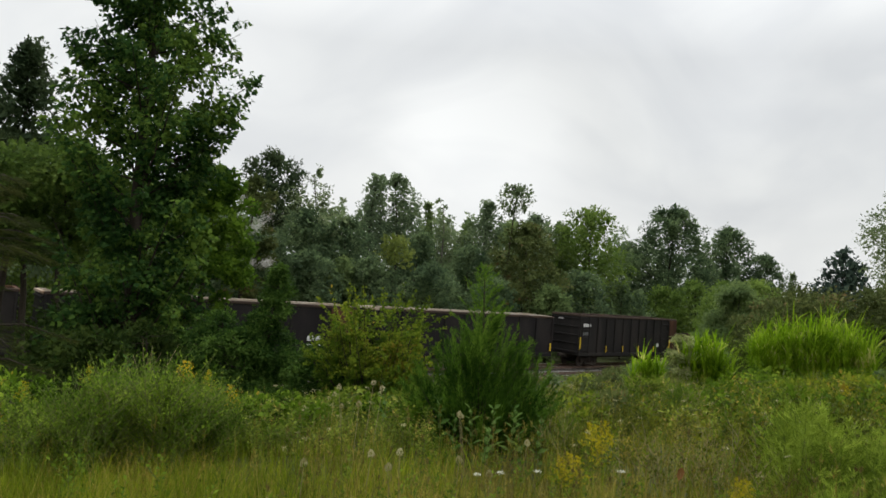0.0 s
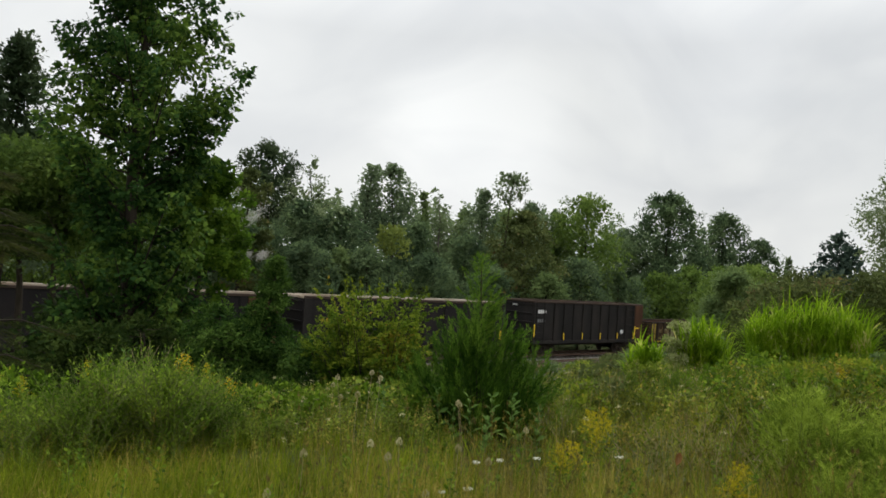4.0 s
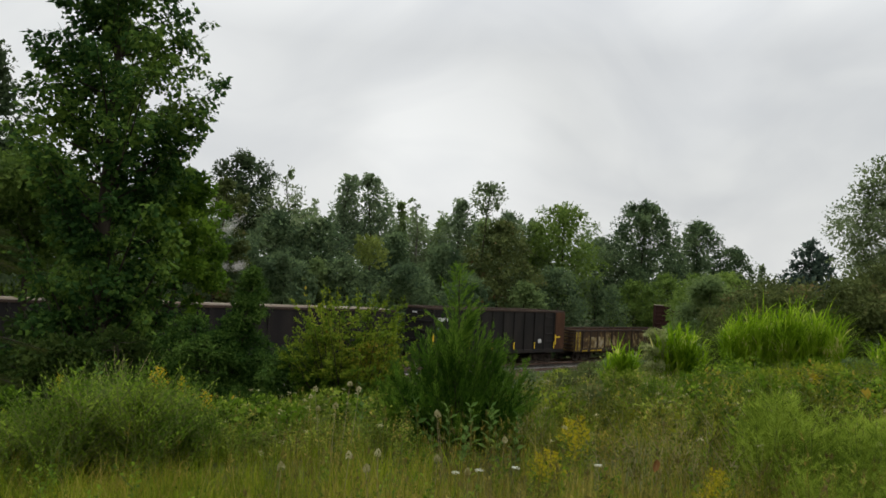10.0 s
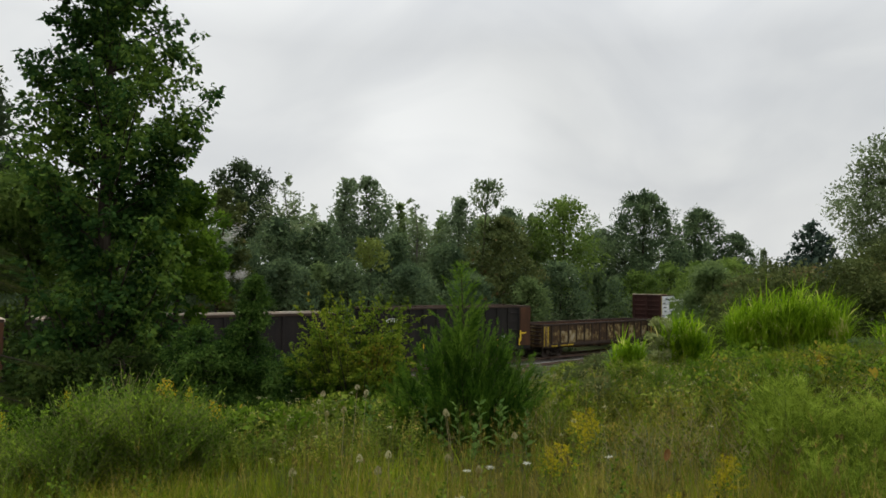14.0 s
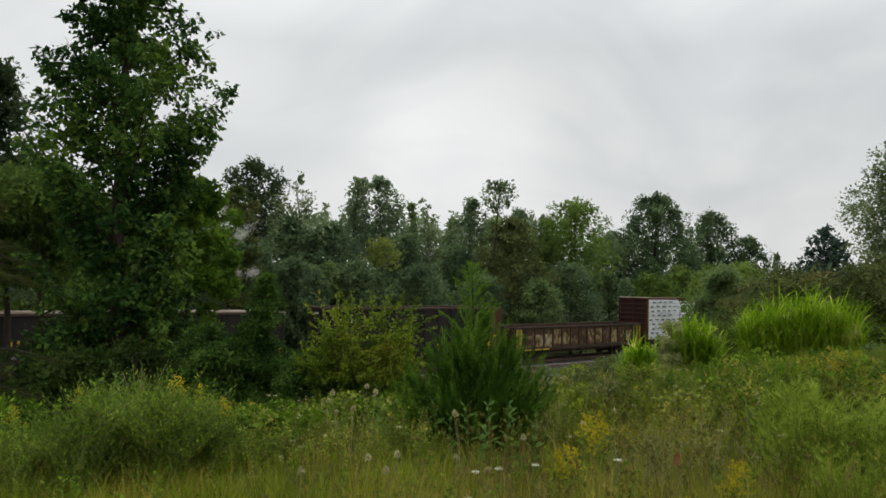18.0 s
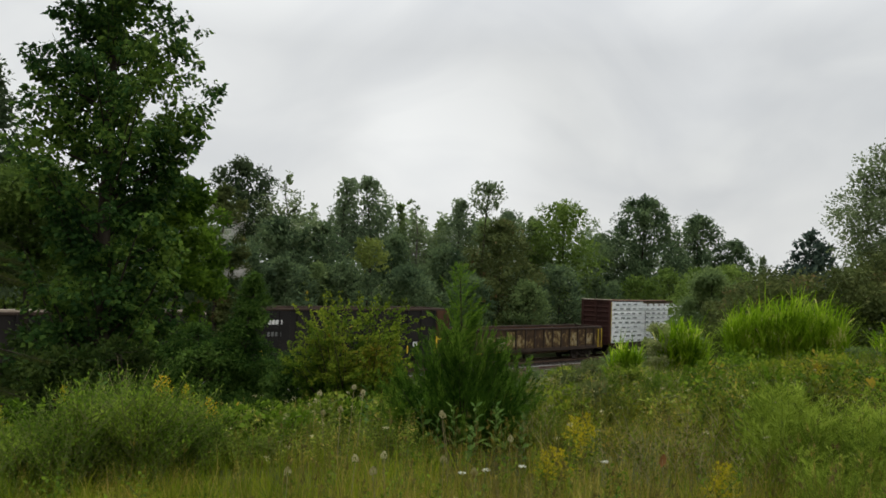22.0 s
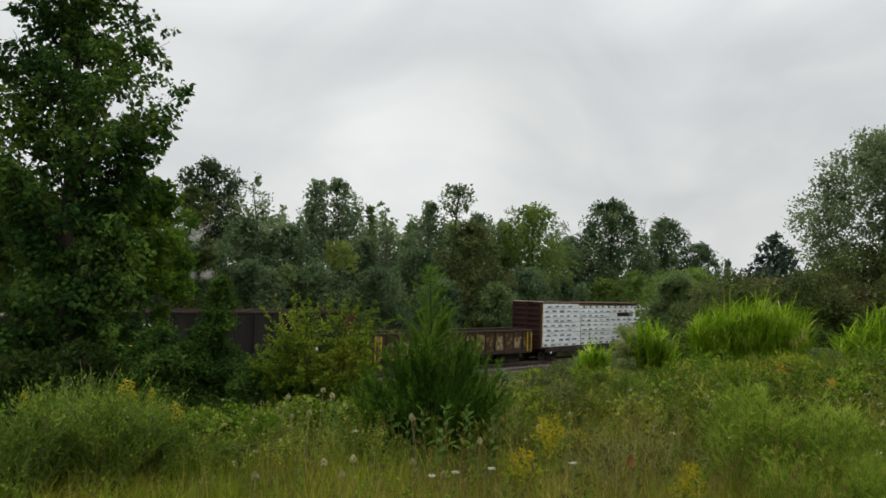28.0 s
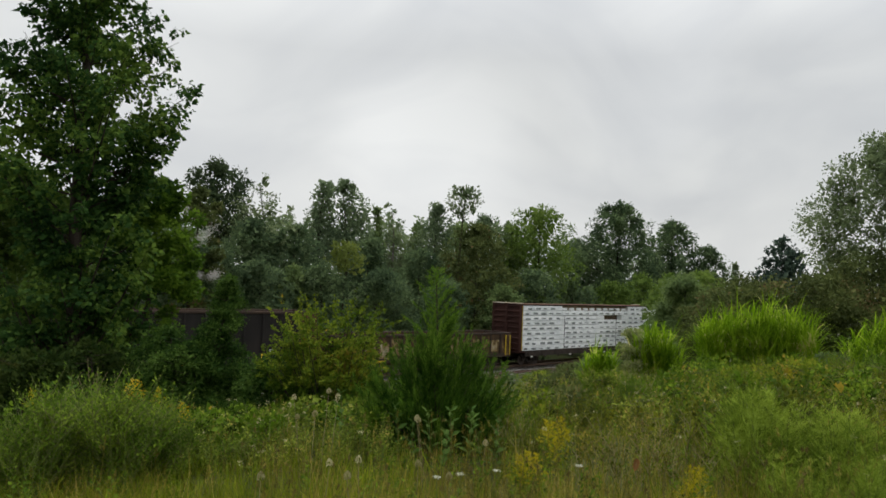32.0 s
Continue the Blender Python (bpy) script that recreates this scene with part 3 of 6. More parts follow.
def bars(rows, parent, y, material, name="stencil_mark"):
    """Stencilled marks as plain bars on the near side: x0, x1, z0, z1."""
    for x0, x1, z0, z1 in rows:
        part(name, boxes((x0, x1, y - 0.006, y - 0.001, z0, z1)), material, parent)


def gondola(label, left, right, top, floor, posts, paint, inner, chord, lip=0.09, post_paint=None, wall_near=-1.47):
    """Open gondola between the stations left and right (from the stencil). Local x runs along the train, -y faces the meadow."""
    L = right - left
    mid, half = (left + right) / 2, L / 2
    car = thing("gondola_car", label, "freight car", car_pose(mid, 0), "cars of the freight train")
    MOVING.append((car, mid))
    yw = 1.40
    for y in (-yw, yw):
        part("side_wall", boxes((-half, half, y - 0.03, y + 0.03, floor, top - 0.12)), paint, car)
        o = 0.07 if y > 0 else -0.07
        part("side_sill", boxes((-half, half, min(y, y + o * 1.6) - 0.01, max(y, y + o * 1.6) + 0.01, floor - 0.16, floor + 0.1), bevel=0.012), post_paint or paint, car)
        part("top_chord", boxes((-half - 0.02, half + 0.02, y - 0.10, y + 0.10, top - 0.14, top), bevel=0.015), CHORD if y < 0 else chord, car)
        part("inner_lining", boxes((-half + 0.1, half - 0.1, y * 0.955 - 0.012, y * 0.955 + 0.012, floor + 0.1, top - 0.15)), inner, car)
    for x in (-half, half):
        part("end_wall", boxes((x - 0.03, x + 0.03, -yw, yw, floor - 0.1, top - 0.12)), paint, car)
        part("end_chord", boxes((x - 0.09, x + 0.09, -yw - 0.05, yw + 0.05, top - 0.14, top - 0.004), bevel=0.012), chord, car)
        for k in range(5):
            z = floor + 0.15 + k * (top - floor - 0.45) / 4
            part("end_rib", boxes((min(x, x + math.copysign(0.11, x)), max(x, x + math.copysign(0.11, x)), -yw, yw, z - 0.05, z + 0.05), bevel=0.015), post_paint or paint, car)
    part("floor_plate", boxes((-half + 0.03, half - 0.03, -yw + 0.03, yw - 0.03, floor - 0.06, floor + 0.02)), CAR_RUST, car)
    part("centre_sill", boxes((-half, half, -0.3, 0.3, floor - 0.42, floor - 0.07), bevel=0.02), TRUCK_STEEL, car)
    for k in range(posts + 1):
        x = -half + 0.05 + k * (L - 0.1) / posts
        for y in (-1, 1):
            part("side_post", boxes((x - 0.055, x + 0.055, min(y * 1.43, y * 1.53), max(y * 1.43, y * 1.53), floor - 0.1, top - 0.13), bevel=0.015), post_paint or paint, car)
    add_running_gear(car, half)
    return car, half


def ladder(car, x0, x1, z0, z1, material, y=-1.56):
    for k in range(4):
        z = z0 + (z1 - z0) * k / 3
        part("grab_iron", boxes((x0, x1, y - 0.02, y + 0.005, z - 0.015, z + 0.015)), material, car)


def dark_gondola():
    car, half = gondola("high-sided dark brown-black gondola car with worn paint and yellow reflectors", -0.81, 13.41, 4.19, 1.05, 12, CAR_DARK, CAR_RUST, CHORD)
    y = -1.535
    bars([(-half + 0.02, -half + 0.14, 1.45, 2.4)], car, y, REFLECT, "reflector")
    for k in range(3, 12):
        if k % 2:
            x = -half + 0.05 + k * (2 * half - 0.1) / 12
            bars([(x - 0.05, x + 0.05, 1.2, 1.72)], car, y, REFLECT, "reflector")
    w = -1.431
    for i in range(4):
        bars([(-half + 0.46 + i * 0.24, -half + 0.66 + i * 0.24, 3.24, 3.50)], car, w - 0.05, WHITE_MARK)
        bars([(-half + 0.46 + i * 0.24, -half + 0.61 + i * 0.24, 2.55, 2.80)], car, w - 0.05, GREY_MARK)
    part("stencil_panel", boxes((-half + 0.3, -half + 1.9, w - 0.046, w, 1.3, 4.0), bevel=0.01), CAR_DARK, car)
    for z in (1.75, 2.35, 3.0, 3.65):
        part("panel_rib", boxes((-half + 0.12, -half + 1.15, -1.50, -1.43, z - 0.04, z + 0.04), bevel=0.01), CAR_DARK, car)
        part("panel_rib", boxes((half - 2.2, half - 1.2, -1.50, -1.43, z - 0.04, z + 0.04), bevel=0.01), CAR_DARK, car)
    part("rusted_end_panel", boxes((half - 1.12, half + 0.02, -1.546, -1.43, 1.15, 4.05), bevel=0.01), CAR_RUST, car, "rust-red corner panel")
    bars([(half - 1.15, half - 1.02, 1.5, 2.3), (half - 1.02, half - 0.5, 2.05, 2.16)], car, -1.548, REFLECT, "reflector")
    bars([(half - 3.1, half - 2.75, 1.65, 1.95)], car, -1.49, WHITE_MARK)
    ladder(car, -half + 0.28, -half + 0.7, 1.4, 3.9, CAR_DARK)
    part("end_mark", boxes((-half - 0.045, -half - 0.035, 0.25, 0.75, 3.72, 3.88)), WHITE_MARK, car)


def yellow_gondola():
    left, right = 14.95, 31.32
    car, half = gondola("low rusty gondola car with peeling yellow and cream paint", left, right, 2.67, 0.98, 15, CAR_MOTTLED, CAR_RUST, CHORD, post_paint=CHORD)
    for x in (-half + 0.05, half - 0.65):
        part("corner_panel", boxes((x, x + 0.6, -1.545, -1.44, 0.92, 2.5), bevel=0.012), CAR_MOTTLED, car)
        for k in (0.0, 0.48):
            part("yellow_corner", boxes((x + k, x + k + 0.12, -1.56, -1.54, 0.92, 2.48), bevel=0.006), YELLOW, car, "yellow-painted corner post")
        for k in range(3):
            part("rung", boxes((x + 0.1, x + 0.5, -1.60, -1.565, 1.15 + k * 0.42, 1.19 + k * 0.42)), CAR_RUST, car)
    for a in (1.0, 2.2, 3.1):
        part("sill_patch", boxes((-half + a, -half + a + 0.75, -1.562, -1.548, 0.86, 0.98)), YELLOW, car, "patch of yellow sill paint")
    part("truss", boxes((-half + 4.2, half - 4.2, -1.2, -1.1, 0.62, 0.78), bevel=0.01), CAR_MOTTLED, car, "yellowish underframe truss")
    rng = random.Random(4)
    for k in range(15):
        x = -half + 0.05 + k * (2 * half - 0.1) / 15
        if k in (0, 14):
            continue
        z0 = 1.15 + rng.random() * 0.2
        part("paint_remnant", boxes((x + 0.07, x + 1.0, -1.437, -1.432, z0 - 0.1, z0 + 0.75 + rng.random() * 0.4)), CREAM_PATCH, car)


def black_gondolas():
    car, half = gondola("long black gondola car with pale weathered rim and yellow stencils", -20.3, -4.1, 3.95, 1.05, 9, CAR_BLACK, CAR_RUST, CAR_PALE)
    bars([(-half + 1.25 + i * 0.34, -half + 1.39 + i * 0.34, 2.40, 2.66) for i in (0, 1)] + [(-half + 2.35 + i * 0.3, -half + 2.45 + i * 0.3, 2.40, 2.66) for i in (0, 1)], car, -1.45, YELLOW)
    bars([(-half + 2.1 + i * 0.34, -half + 2.3 + i * 0.34, 1.8, 1.95) for i in (0, 1)], car, -1.45, GREY_MARK)
    bars([(half - 0.3, half - 0.15, 1.3, 1.9)], car, -1.55, REFLECT, "reflector")
    part("end_panel", boxes((-half - 0.01, -half + 0.5, -1.546, -1.43, 1.1, 3.8), bevel=0.01), CAR_DARK, car, "rust-streaked corner panel")
    car, half = gondola("black gondola car with pale weathered rim and white stencil box", -39.3, -22.0, 3.95, 1.05, 8, CAR_BLACK, CAR_RUST, CAR_PALE)
    for z in (1.55, 1.82, 1.9):
        bars([(half - 3.2, half - 2.3, z, z + 0.06)], car, -1.45, WHITE_MARK)
    bars([(half - 3.2, half - 2.8, 1.93, 2.1), (half - 2.7, half - 2.3, 1.93, 2.1)], car, -1.45, WHITE_MARK)
    part("rusted_end_panel", boxes((half - 1.75, half + 0.01, -1.546, -1.431, 1.15, 3.8), bevel=0.01), CAR_RUST, car, "rust-red corner panel")
    gondola("dark rust-stained gondola car with a rusty rim", -56.6, -40.4, 4.0, 1.05, 9, CAR_DARK, CAR_RUST, CAR_RUST)


def lumber_car():
    left = 32.4
    L = 22.2
    mid, half = left + L / 2, L / 2
    car = thing("bulkhead_flat_car", "oxide-red bulkhead flat car with ribbed end walls and yellow edges", "freight car", car_pose(mid, 0), "cars of the freight train")
    MOVING.append((car, mid))
    part("deck", boxes((-half, half, -1.4, 1.4, 1.0, 1.14), bevel=0.02), CAR_OXIDE, car)
    part("centre_sill", boxes((-half, half, -0.35, 0.35, 0.6, 1.0), bevel=0.02), TRUCK_STEEL, car)
    for y in (-1, 1):
        part("side_sill", boxes((-half + 0.8, half - 0.8, min(y * 1.32, y * 1.44), max(y * 1.32, y * 1.44), 0.72, 1.13), bevel=0.02), TRUCK_STEEL, car)
    part("centre_beam", boxes((-half + 0.9, half - 0.9, -0.06, 0.06, 1.14, 4.7)), CAR_OXIDE, car)
    part("top_chord", boxes((-half + 0.5, half - 0.5, -0.35, 0.35, 4.72, 4.86), bevel=0.02), CAR_OXIDE, car, "rust-red top chord of the centre beam")
    part("load_cover", boxes((-half + 0.35, half - 0.35, -1.42, 1.42, 4.865, 4.89)), CAR_RUST, car)
    for s in (-1, 1):
        x0, x1 = (-half, -half + 0.36) if s < 0 else (half - 0.36, half)
        bulk = part("bulkhead", boxes((x0 + 0.1, x1 - 0.05, -1.44, 1.44, 1.1, 4.9), bevel=0.02), CAR_OXIDE, car, "ribbed oxide-red bulkhead")
        xo = x0 if s < 0 else x1 - 0.12
        for k in range(9):
            z = 1.3 + k * 0.43
            part("rib", boxes((xo, xo + 0.12, -1.40, 1.40, z - 0.06, z + 0.06), bevel=0.02), CAR_OXIDE, bulk)
        for y in (-1.42, 0.0, 1.36):
            part("corner_post", boxes((xo - 0.03, xo + 0.15, y - 0.06, y + 0.12, 1.1, 4.9), bevel=0.015), CAR_OXIDE, bulk)
        part("yellow_edge", boxes((x1 - 0.12 if s < 0 else x0, x1 - 0.04 if s < 0 else x0 + 0.08, -1.462, -1.44, 1.2, 4.75)), YELLOW, bulk, "yellow reflective edge")
        part("cap", boxes((x0 - 0.04, x1 + 0.04, -1.46, 1.46, 4.9, 4.97), bevel=0.02), CAR_PALE, bulk)
    for k in range(12):
        x = -half + 1.2 + k * (L - 2.4) / 11
        part("stake_pocket", boxes((x - 0.07, x + 0.07, -1.5, -1.44, 0.8, 1.1), bevel=0.01), TRUCK_STEEL, car)
        part("winch", boxes((x + 0.3, x + 0.55, -1.47, -1.4, 0.62, 0.76), bevel=0.02), WHITE_MARK if k % 3 == 0 else TRUCK_STEEL, car)
    add_running_gear(car, half)
    # the wrapped lumber, bundle by bundle
    load = thing("lumber_load", "stacked lumber bundles in white printed wrap on a flat car", "lumber", car_pose(mid, 0))
    MOVING.append((load, mid))
    rng = random.Random(8)
    rows, cols = 9, 4
    x_start, z_start = -half + 0.42, 1.17
    blen, bh = (L - 0.86) / cols, (4.80 - 1.17) / rows
    for side in (-1, 1):
        for r in range(rows):
            shift = 0.0
            for c in range(cols):
                x0 = x_start + c * blen + 0.015
                x1 = x0 + blen - 0.03
                if side < 0 and r == rows - 1 and c in (1, 2):
                    continue
                z0 = z_start + r * bh
                z1 = z0 + bh - rng.uniform(0.015, 0.045)
                out = 1.40 + rng.uniform(-0.02, 0.025)
                if side < 0 and r == rows - 3 and c == 2:
                    # a bundle with a torn-out middle
                    for a, b in ((x0, x0 + 1.2), (x0 + 4.2, x1)):
                        pk = part("lumber_pack", boxes((a, b, -out, -0.08, z0, z1), bevel=0.025), WRAP, load)
                    continue
                ya, yb = (-out, -0.08) if side < 0 else (0.08, out)
                pk = part("lumber_pack", boxes((x0, x1, ya, yb, z0, z1), bevel=0.025), WRAP, load)
                if side < 0:
                    off = rng.uniform(0.1, 0.6)
                    for k in range(5):
                        a = x0 + off + k * 1.03 + rng.uniform(-0.06, 0.06)
                        if a + 0.70 < x1:
                            part("printed_mark", boxes((a, a + rng.uniform(0.42, 0.7), -out - 0.006, -out - 0.001, z0 + 0.06 + rng.uniform(-0.03, 0.04), z0 + 0.16 + rng.uniform(0, 0.07))), PRINT, pk)
        # short top layer of bare battens where the wrap is missing
        if side < 0:
            for c in (1, 2):
                for k in range(5):
                    a = x_start + c * blen + 0.15 + k * 1.05
                    part("lumber_pack", boxes((a, a + 0.62, -1.36, -0.1, 4.42, 4.62), bevel=0.02), WRAP, load)
                part("bare_lumber", boxes((x_start + c * blen + 0.05, x_start + (c + 1) * blen - 0.05, -1.22, -0.1, 4.41, 4.78)), LUMBER_END, load)
    part("dark_hollow", boxes((x_start + 2 * blen + 1.2, x_start + 2 * blen + 4.25, -0.9, -0.1, z_start + 6 * bh, z_start + 7 * bh - 0.04)), LUMBER_END, load)
    for x in (x_start + blen + 0.3, x_start + 2.6 * blen):
        part("strap", boxes((x - 0.03, x + 0.03, -1.455, -1.44, 1.15, 3.9)), STRAP, load)


dark_gondola()
yellow_gondola()
black_gondolas()
lumber_car()


# ---------------------------------------------------------------- trees
def profile_round(u):
    return np.sqrt(np.clip(1 - (2 * u - 1) ** 2, 0, 1)) * 0.9 + 0.1


def profile_full(u):
    return np.where(u < 0.35, 0.75 + 0.7 * u, np.clip(1 - ((u - 0.35) / 0.65) ** 2, 0, 1) ** 0.4)


def profile_column(u):
    return np.interp(u, [0, 0.12, 0.3, 0.62, 0.85, 1.0], [0.8, 1.0, 1.08, 1.0, 0.72, 0.45])


def profile_crown(u):
    return np.clip(1 - u**3.2, 0.0, 1) ** 0.55 * (0.82 + 0.18 * np.minimum(u * 3, 1))


def profile_spire(u):
    return np.clip(1.05 - u, 0.05, 1) ** 0.8 * (0.75 + 0.25 * np.minimum(u * 4, 1))


def tree(label, bearing, r, top, radius, leaf, size=0.22, shape=profile_full, low=0.08, clumps=60, dens=1.0, seed=1, bark=BARK, template=LEAF_PLAIN, category="tree", name="tree", spread=0.2, droop=0.2, lift=0.0, lean=0.0, kind="", group="", split=False, extra=(), puff=1.0, core=0.2, fill=0.5):
    """A tree: tapered trunk, limbs to every clump of the crown, and a crown of single leaves."""
    rng = np.random.default_rng(seed)
    x, y, z0 = spot(bearing, r)
    z0 += lift
    H = top - z0
    th = thing(name, label, category, Matrix.Translation((x, y, z0)), group, kind)
    # trunk
    k = 7
    h = np.linspace(0, 0.93 * H, k)
    wob = np.cumsum(rng.normal(0, 0.012 * H, (k, 2)), 0)
    wob[0] = 0
    wob[:, 0] += lean * h
    tp = np.column_stack([wob, h])
    tp[0, 2] = -0.3
    r0 = 0.016 * H + 0.02
    stem = tube(tp, np.linspace(r0, r0 * 0.12, k), 8)
    # clumps fill the whole envelope; the outline stays uneven
    u = low + (1 - low) * rng.uniform(0, 1, clumps) ** 0.85
    u[:2] = 0.965, 0.92
    ang = rng.uniform(0, 2 * np.pi, clumps)
    env = radius * shape((u - low) / (1 - low))
    rad = env * rng.uniform(0.0, 1.0, clumps) ** fill * rng.uniform(0.85, 1.12, clumps)
    tx, ty = np.interp(u * H, h, tp[:, 0]), np.interp(u * H, h, tp[:, 1])
    C = np.column_stack([tx + rad * np.cos(ang), ty + rad * np.sin(ang), u * H * 0.985])
    cs = radius * rng.uniform(0.2, 0.42, clumps) * (0.5 + 0.5 * env / radius)
    if len(extra):
        E = np.array([(ex * 1.0, ey, ez) for ex, ey, ez, es in extra]) - np.array([x, y, z0])
        C, cs, u = np.concatenate([C, E]), np.concatenate([cs * puff, [e[3] for e in extra]]), np.concatenate([u, np.clip(E[:, 2] / H, 0.1, 0.95)])
        rad = np.concatenate([rad, np.hypot(E[:, 0], E[:, 1])])
        clumps += len(extra)
    else:
        cs = cs * puff
    limbs = []
    for i in range(clumps):
        a = max(0.04, u[i] - rng.uniform(0.02, 0.5) * rad[i] / H - 0.01) * H
        base = np.array([np.interp(a, h, tp[:, 0]), np.interp(a, h, tp[:, 1]), min(a, 0.92 * H)])
        mid = (base + C[i]) / 2 + np.array([0, 0, -0.04 * rad[i]]) + rng.normal(0, 0.05 * (rad[i] + 0.1), 3)
        q = max(0.009, r0 * 0.17 * (1 - 0.8 * u[i]))
        limbs.append(tube([base, mid, C[i], C[i] + (C[i] - mid) * 0.12], [q, q * 0.7, q * 0.4, 0.004], 4))
    if split:
        part("trunk", tri_mesh("trunk", *stem, bark, smooth=True), None, th)
        for lb in limbs:
            part("limb", tri_mesh("limb", *lb, bark), None, th)
    else:
        part("trunk", tri_mesh("trunk", *join([stem] + limbs), bark), None, th)
    # leaves
    area = 4.2 * radius * H * (1 - low)
    n = int(dens * 2.3 * area / (size * size * 0.5))
    w = np.maximum(cs, 0.6 * np.median(cs)) ** 2
    pick = rng.choice(clumps, n, p=w / w.sum())
    d = unit(rng.normal(size=(n, 3)))
    big = rng.uniform(0, 1, n) < core
    rr = cs[pick] * np.where(big, rng.uniform(0.0, 0.6, n), rng.uniform(0.2, 1.0, n) ** 0.6 * rng.choice([0.9, 1.0, 1.25], n, p=[0.5, 0.3, 0.2]))
    P = C[pick] + d * rr[:, None] * np.array([1.0, 1.0, 0.75])
    axis = d + rng.normal(0, 0.5, (n, 3)) + np.array([0, 0, -droop])
    P[:, 2] = np.maximum(P[:, 2], 0.05)
    V, F = leaf_cloud(rng, P, size * rng.uniform(0.6, 1.25, n) * np.where(big, 2.1, 1.0), axis, template)
    part("crown", tri_mesh("crown", V, F, leaf), None, th)
    return th, C, cs


def crown_lobes(rng, style, w, h):
    """The boughs of a crown as uneven lumps (x, y, z, size) above the crown's foot."""
    L = []
    if style == "ragged":
        for k, (q, f) in enumerate(((0.0, 1.0), (-0.62, 0.72), (0.66, 0.6), (0.25, 0.8), (-0.3, 0.62))):
            for u in np.linspace(0.06, 1.0, 14):
                lr = w * (0.42 - 0.28 * u) * rng.uniform(0.8, 1.2)
                L.append((w * q + rng.normal(0, 0.14 * w), rng.normal(0, 0.35 * w), f * h * u - lr * 0.8, lr))
    elif style == "conifer":
        for u in np.linspace(0.02, 1.0, 22):
            env = w * (1.02 - u) ** 0.62
            for k in range(max(1, int(24 * (1.1 - u)))):
                a = rng.uniform(0, 6.28)
                lr = w * 0.2 * (1.15 - 0.75 * u)
                d = max(0.0, env - 0.6 * lr) * rng.uniform(0.3, 1.04)
                L.append((d * math.cos(a), d * math.sin(a), h * u - lr * 0.7, lr))
    else:
        shape = {"dome": profile_crown, "round": profile_round, "spire": profile_spire, "column": profile_column}[style]
        n = int(np.clip(19 * h / w, 30, 120))
        for i in range(n):
            u = (i + rng.uniform(0.1, 0.9)) / n
            env = float(w * shape(np.array(u)))
            lr = w * rng.uniform(0.24, 0.44) * (0.5 + 0.5 * env / w)
            d = max(0.0, env * rng.uniform(0.86, 1.16) - 0.7 * lr) * (1.0 if i % 4 else 0.3)
            a = i * 2.4 + rng.uniform(-0.5, 0.5)
            L.append((d * math.cos(a), d * math.sin(a), min(h * u, h - lr * 0.9), lr))
        L.append((rng.normal(0, 0.1 * w), 0, h - 0.22 * w, 0.22 * w))
    return np.array(L)


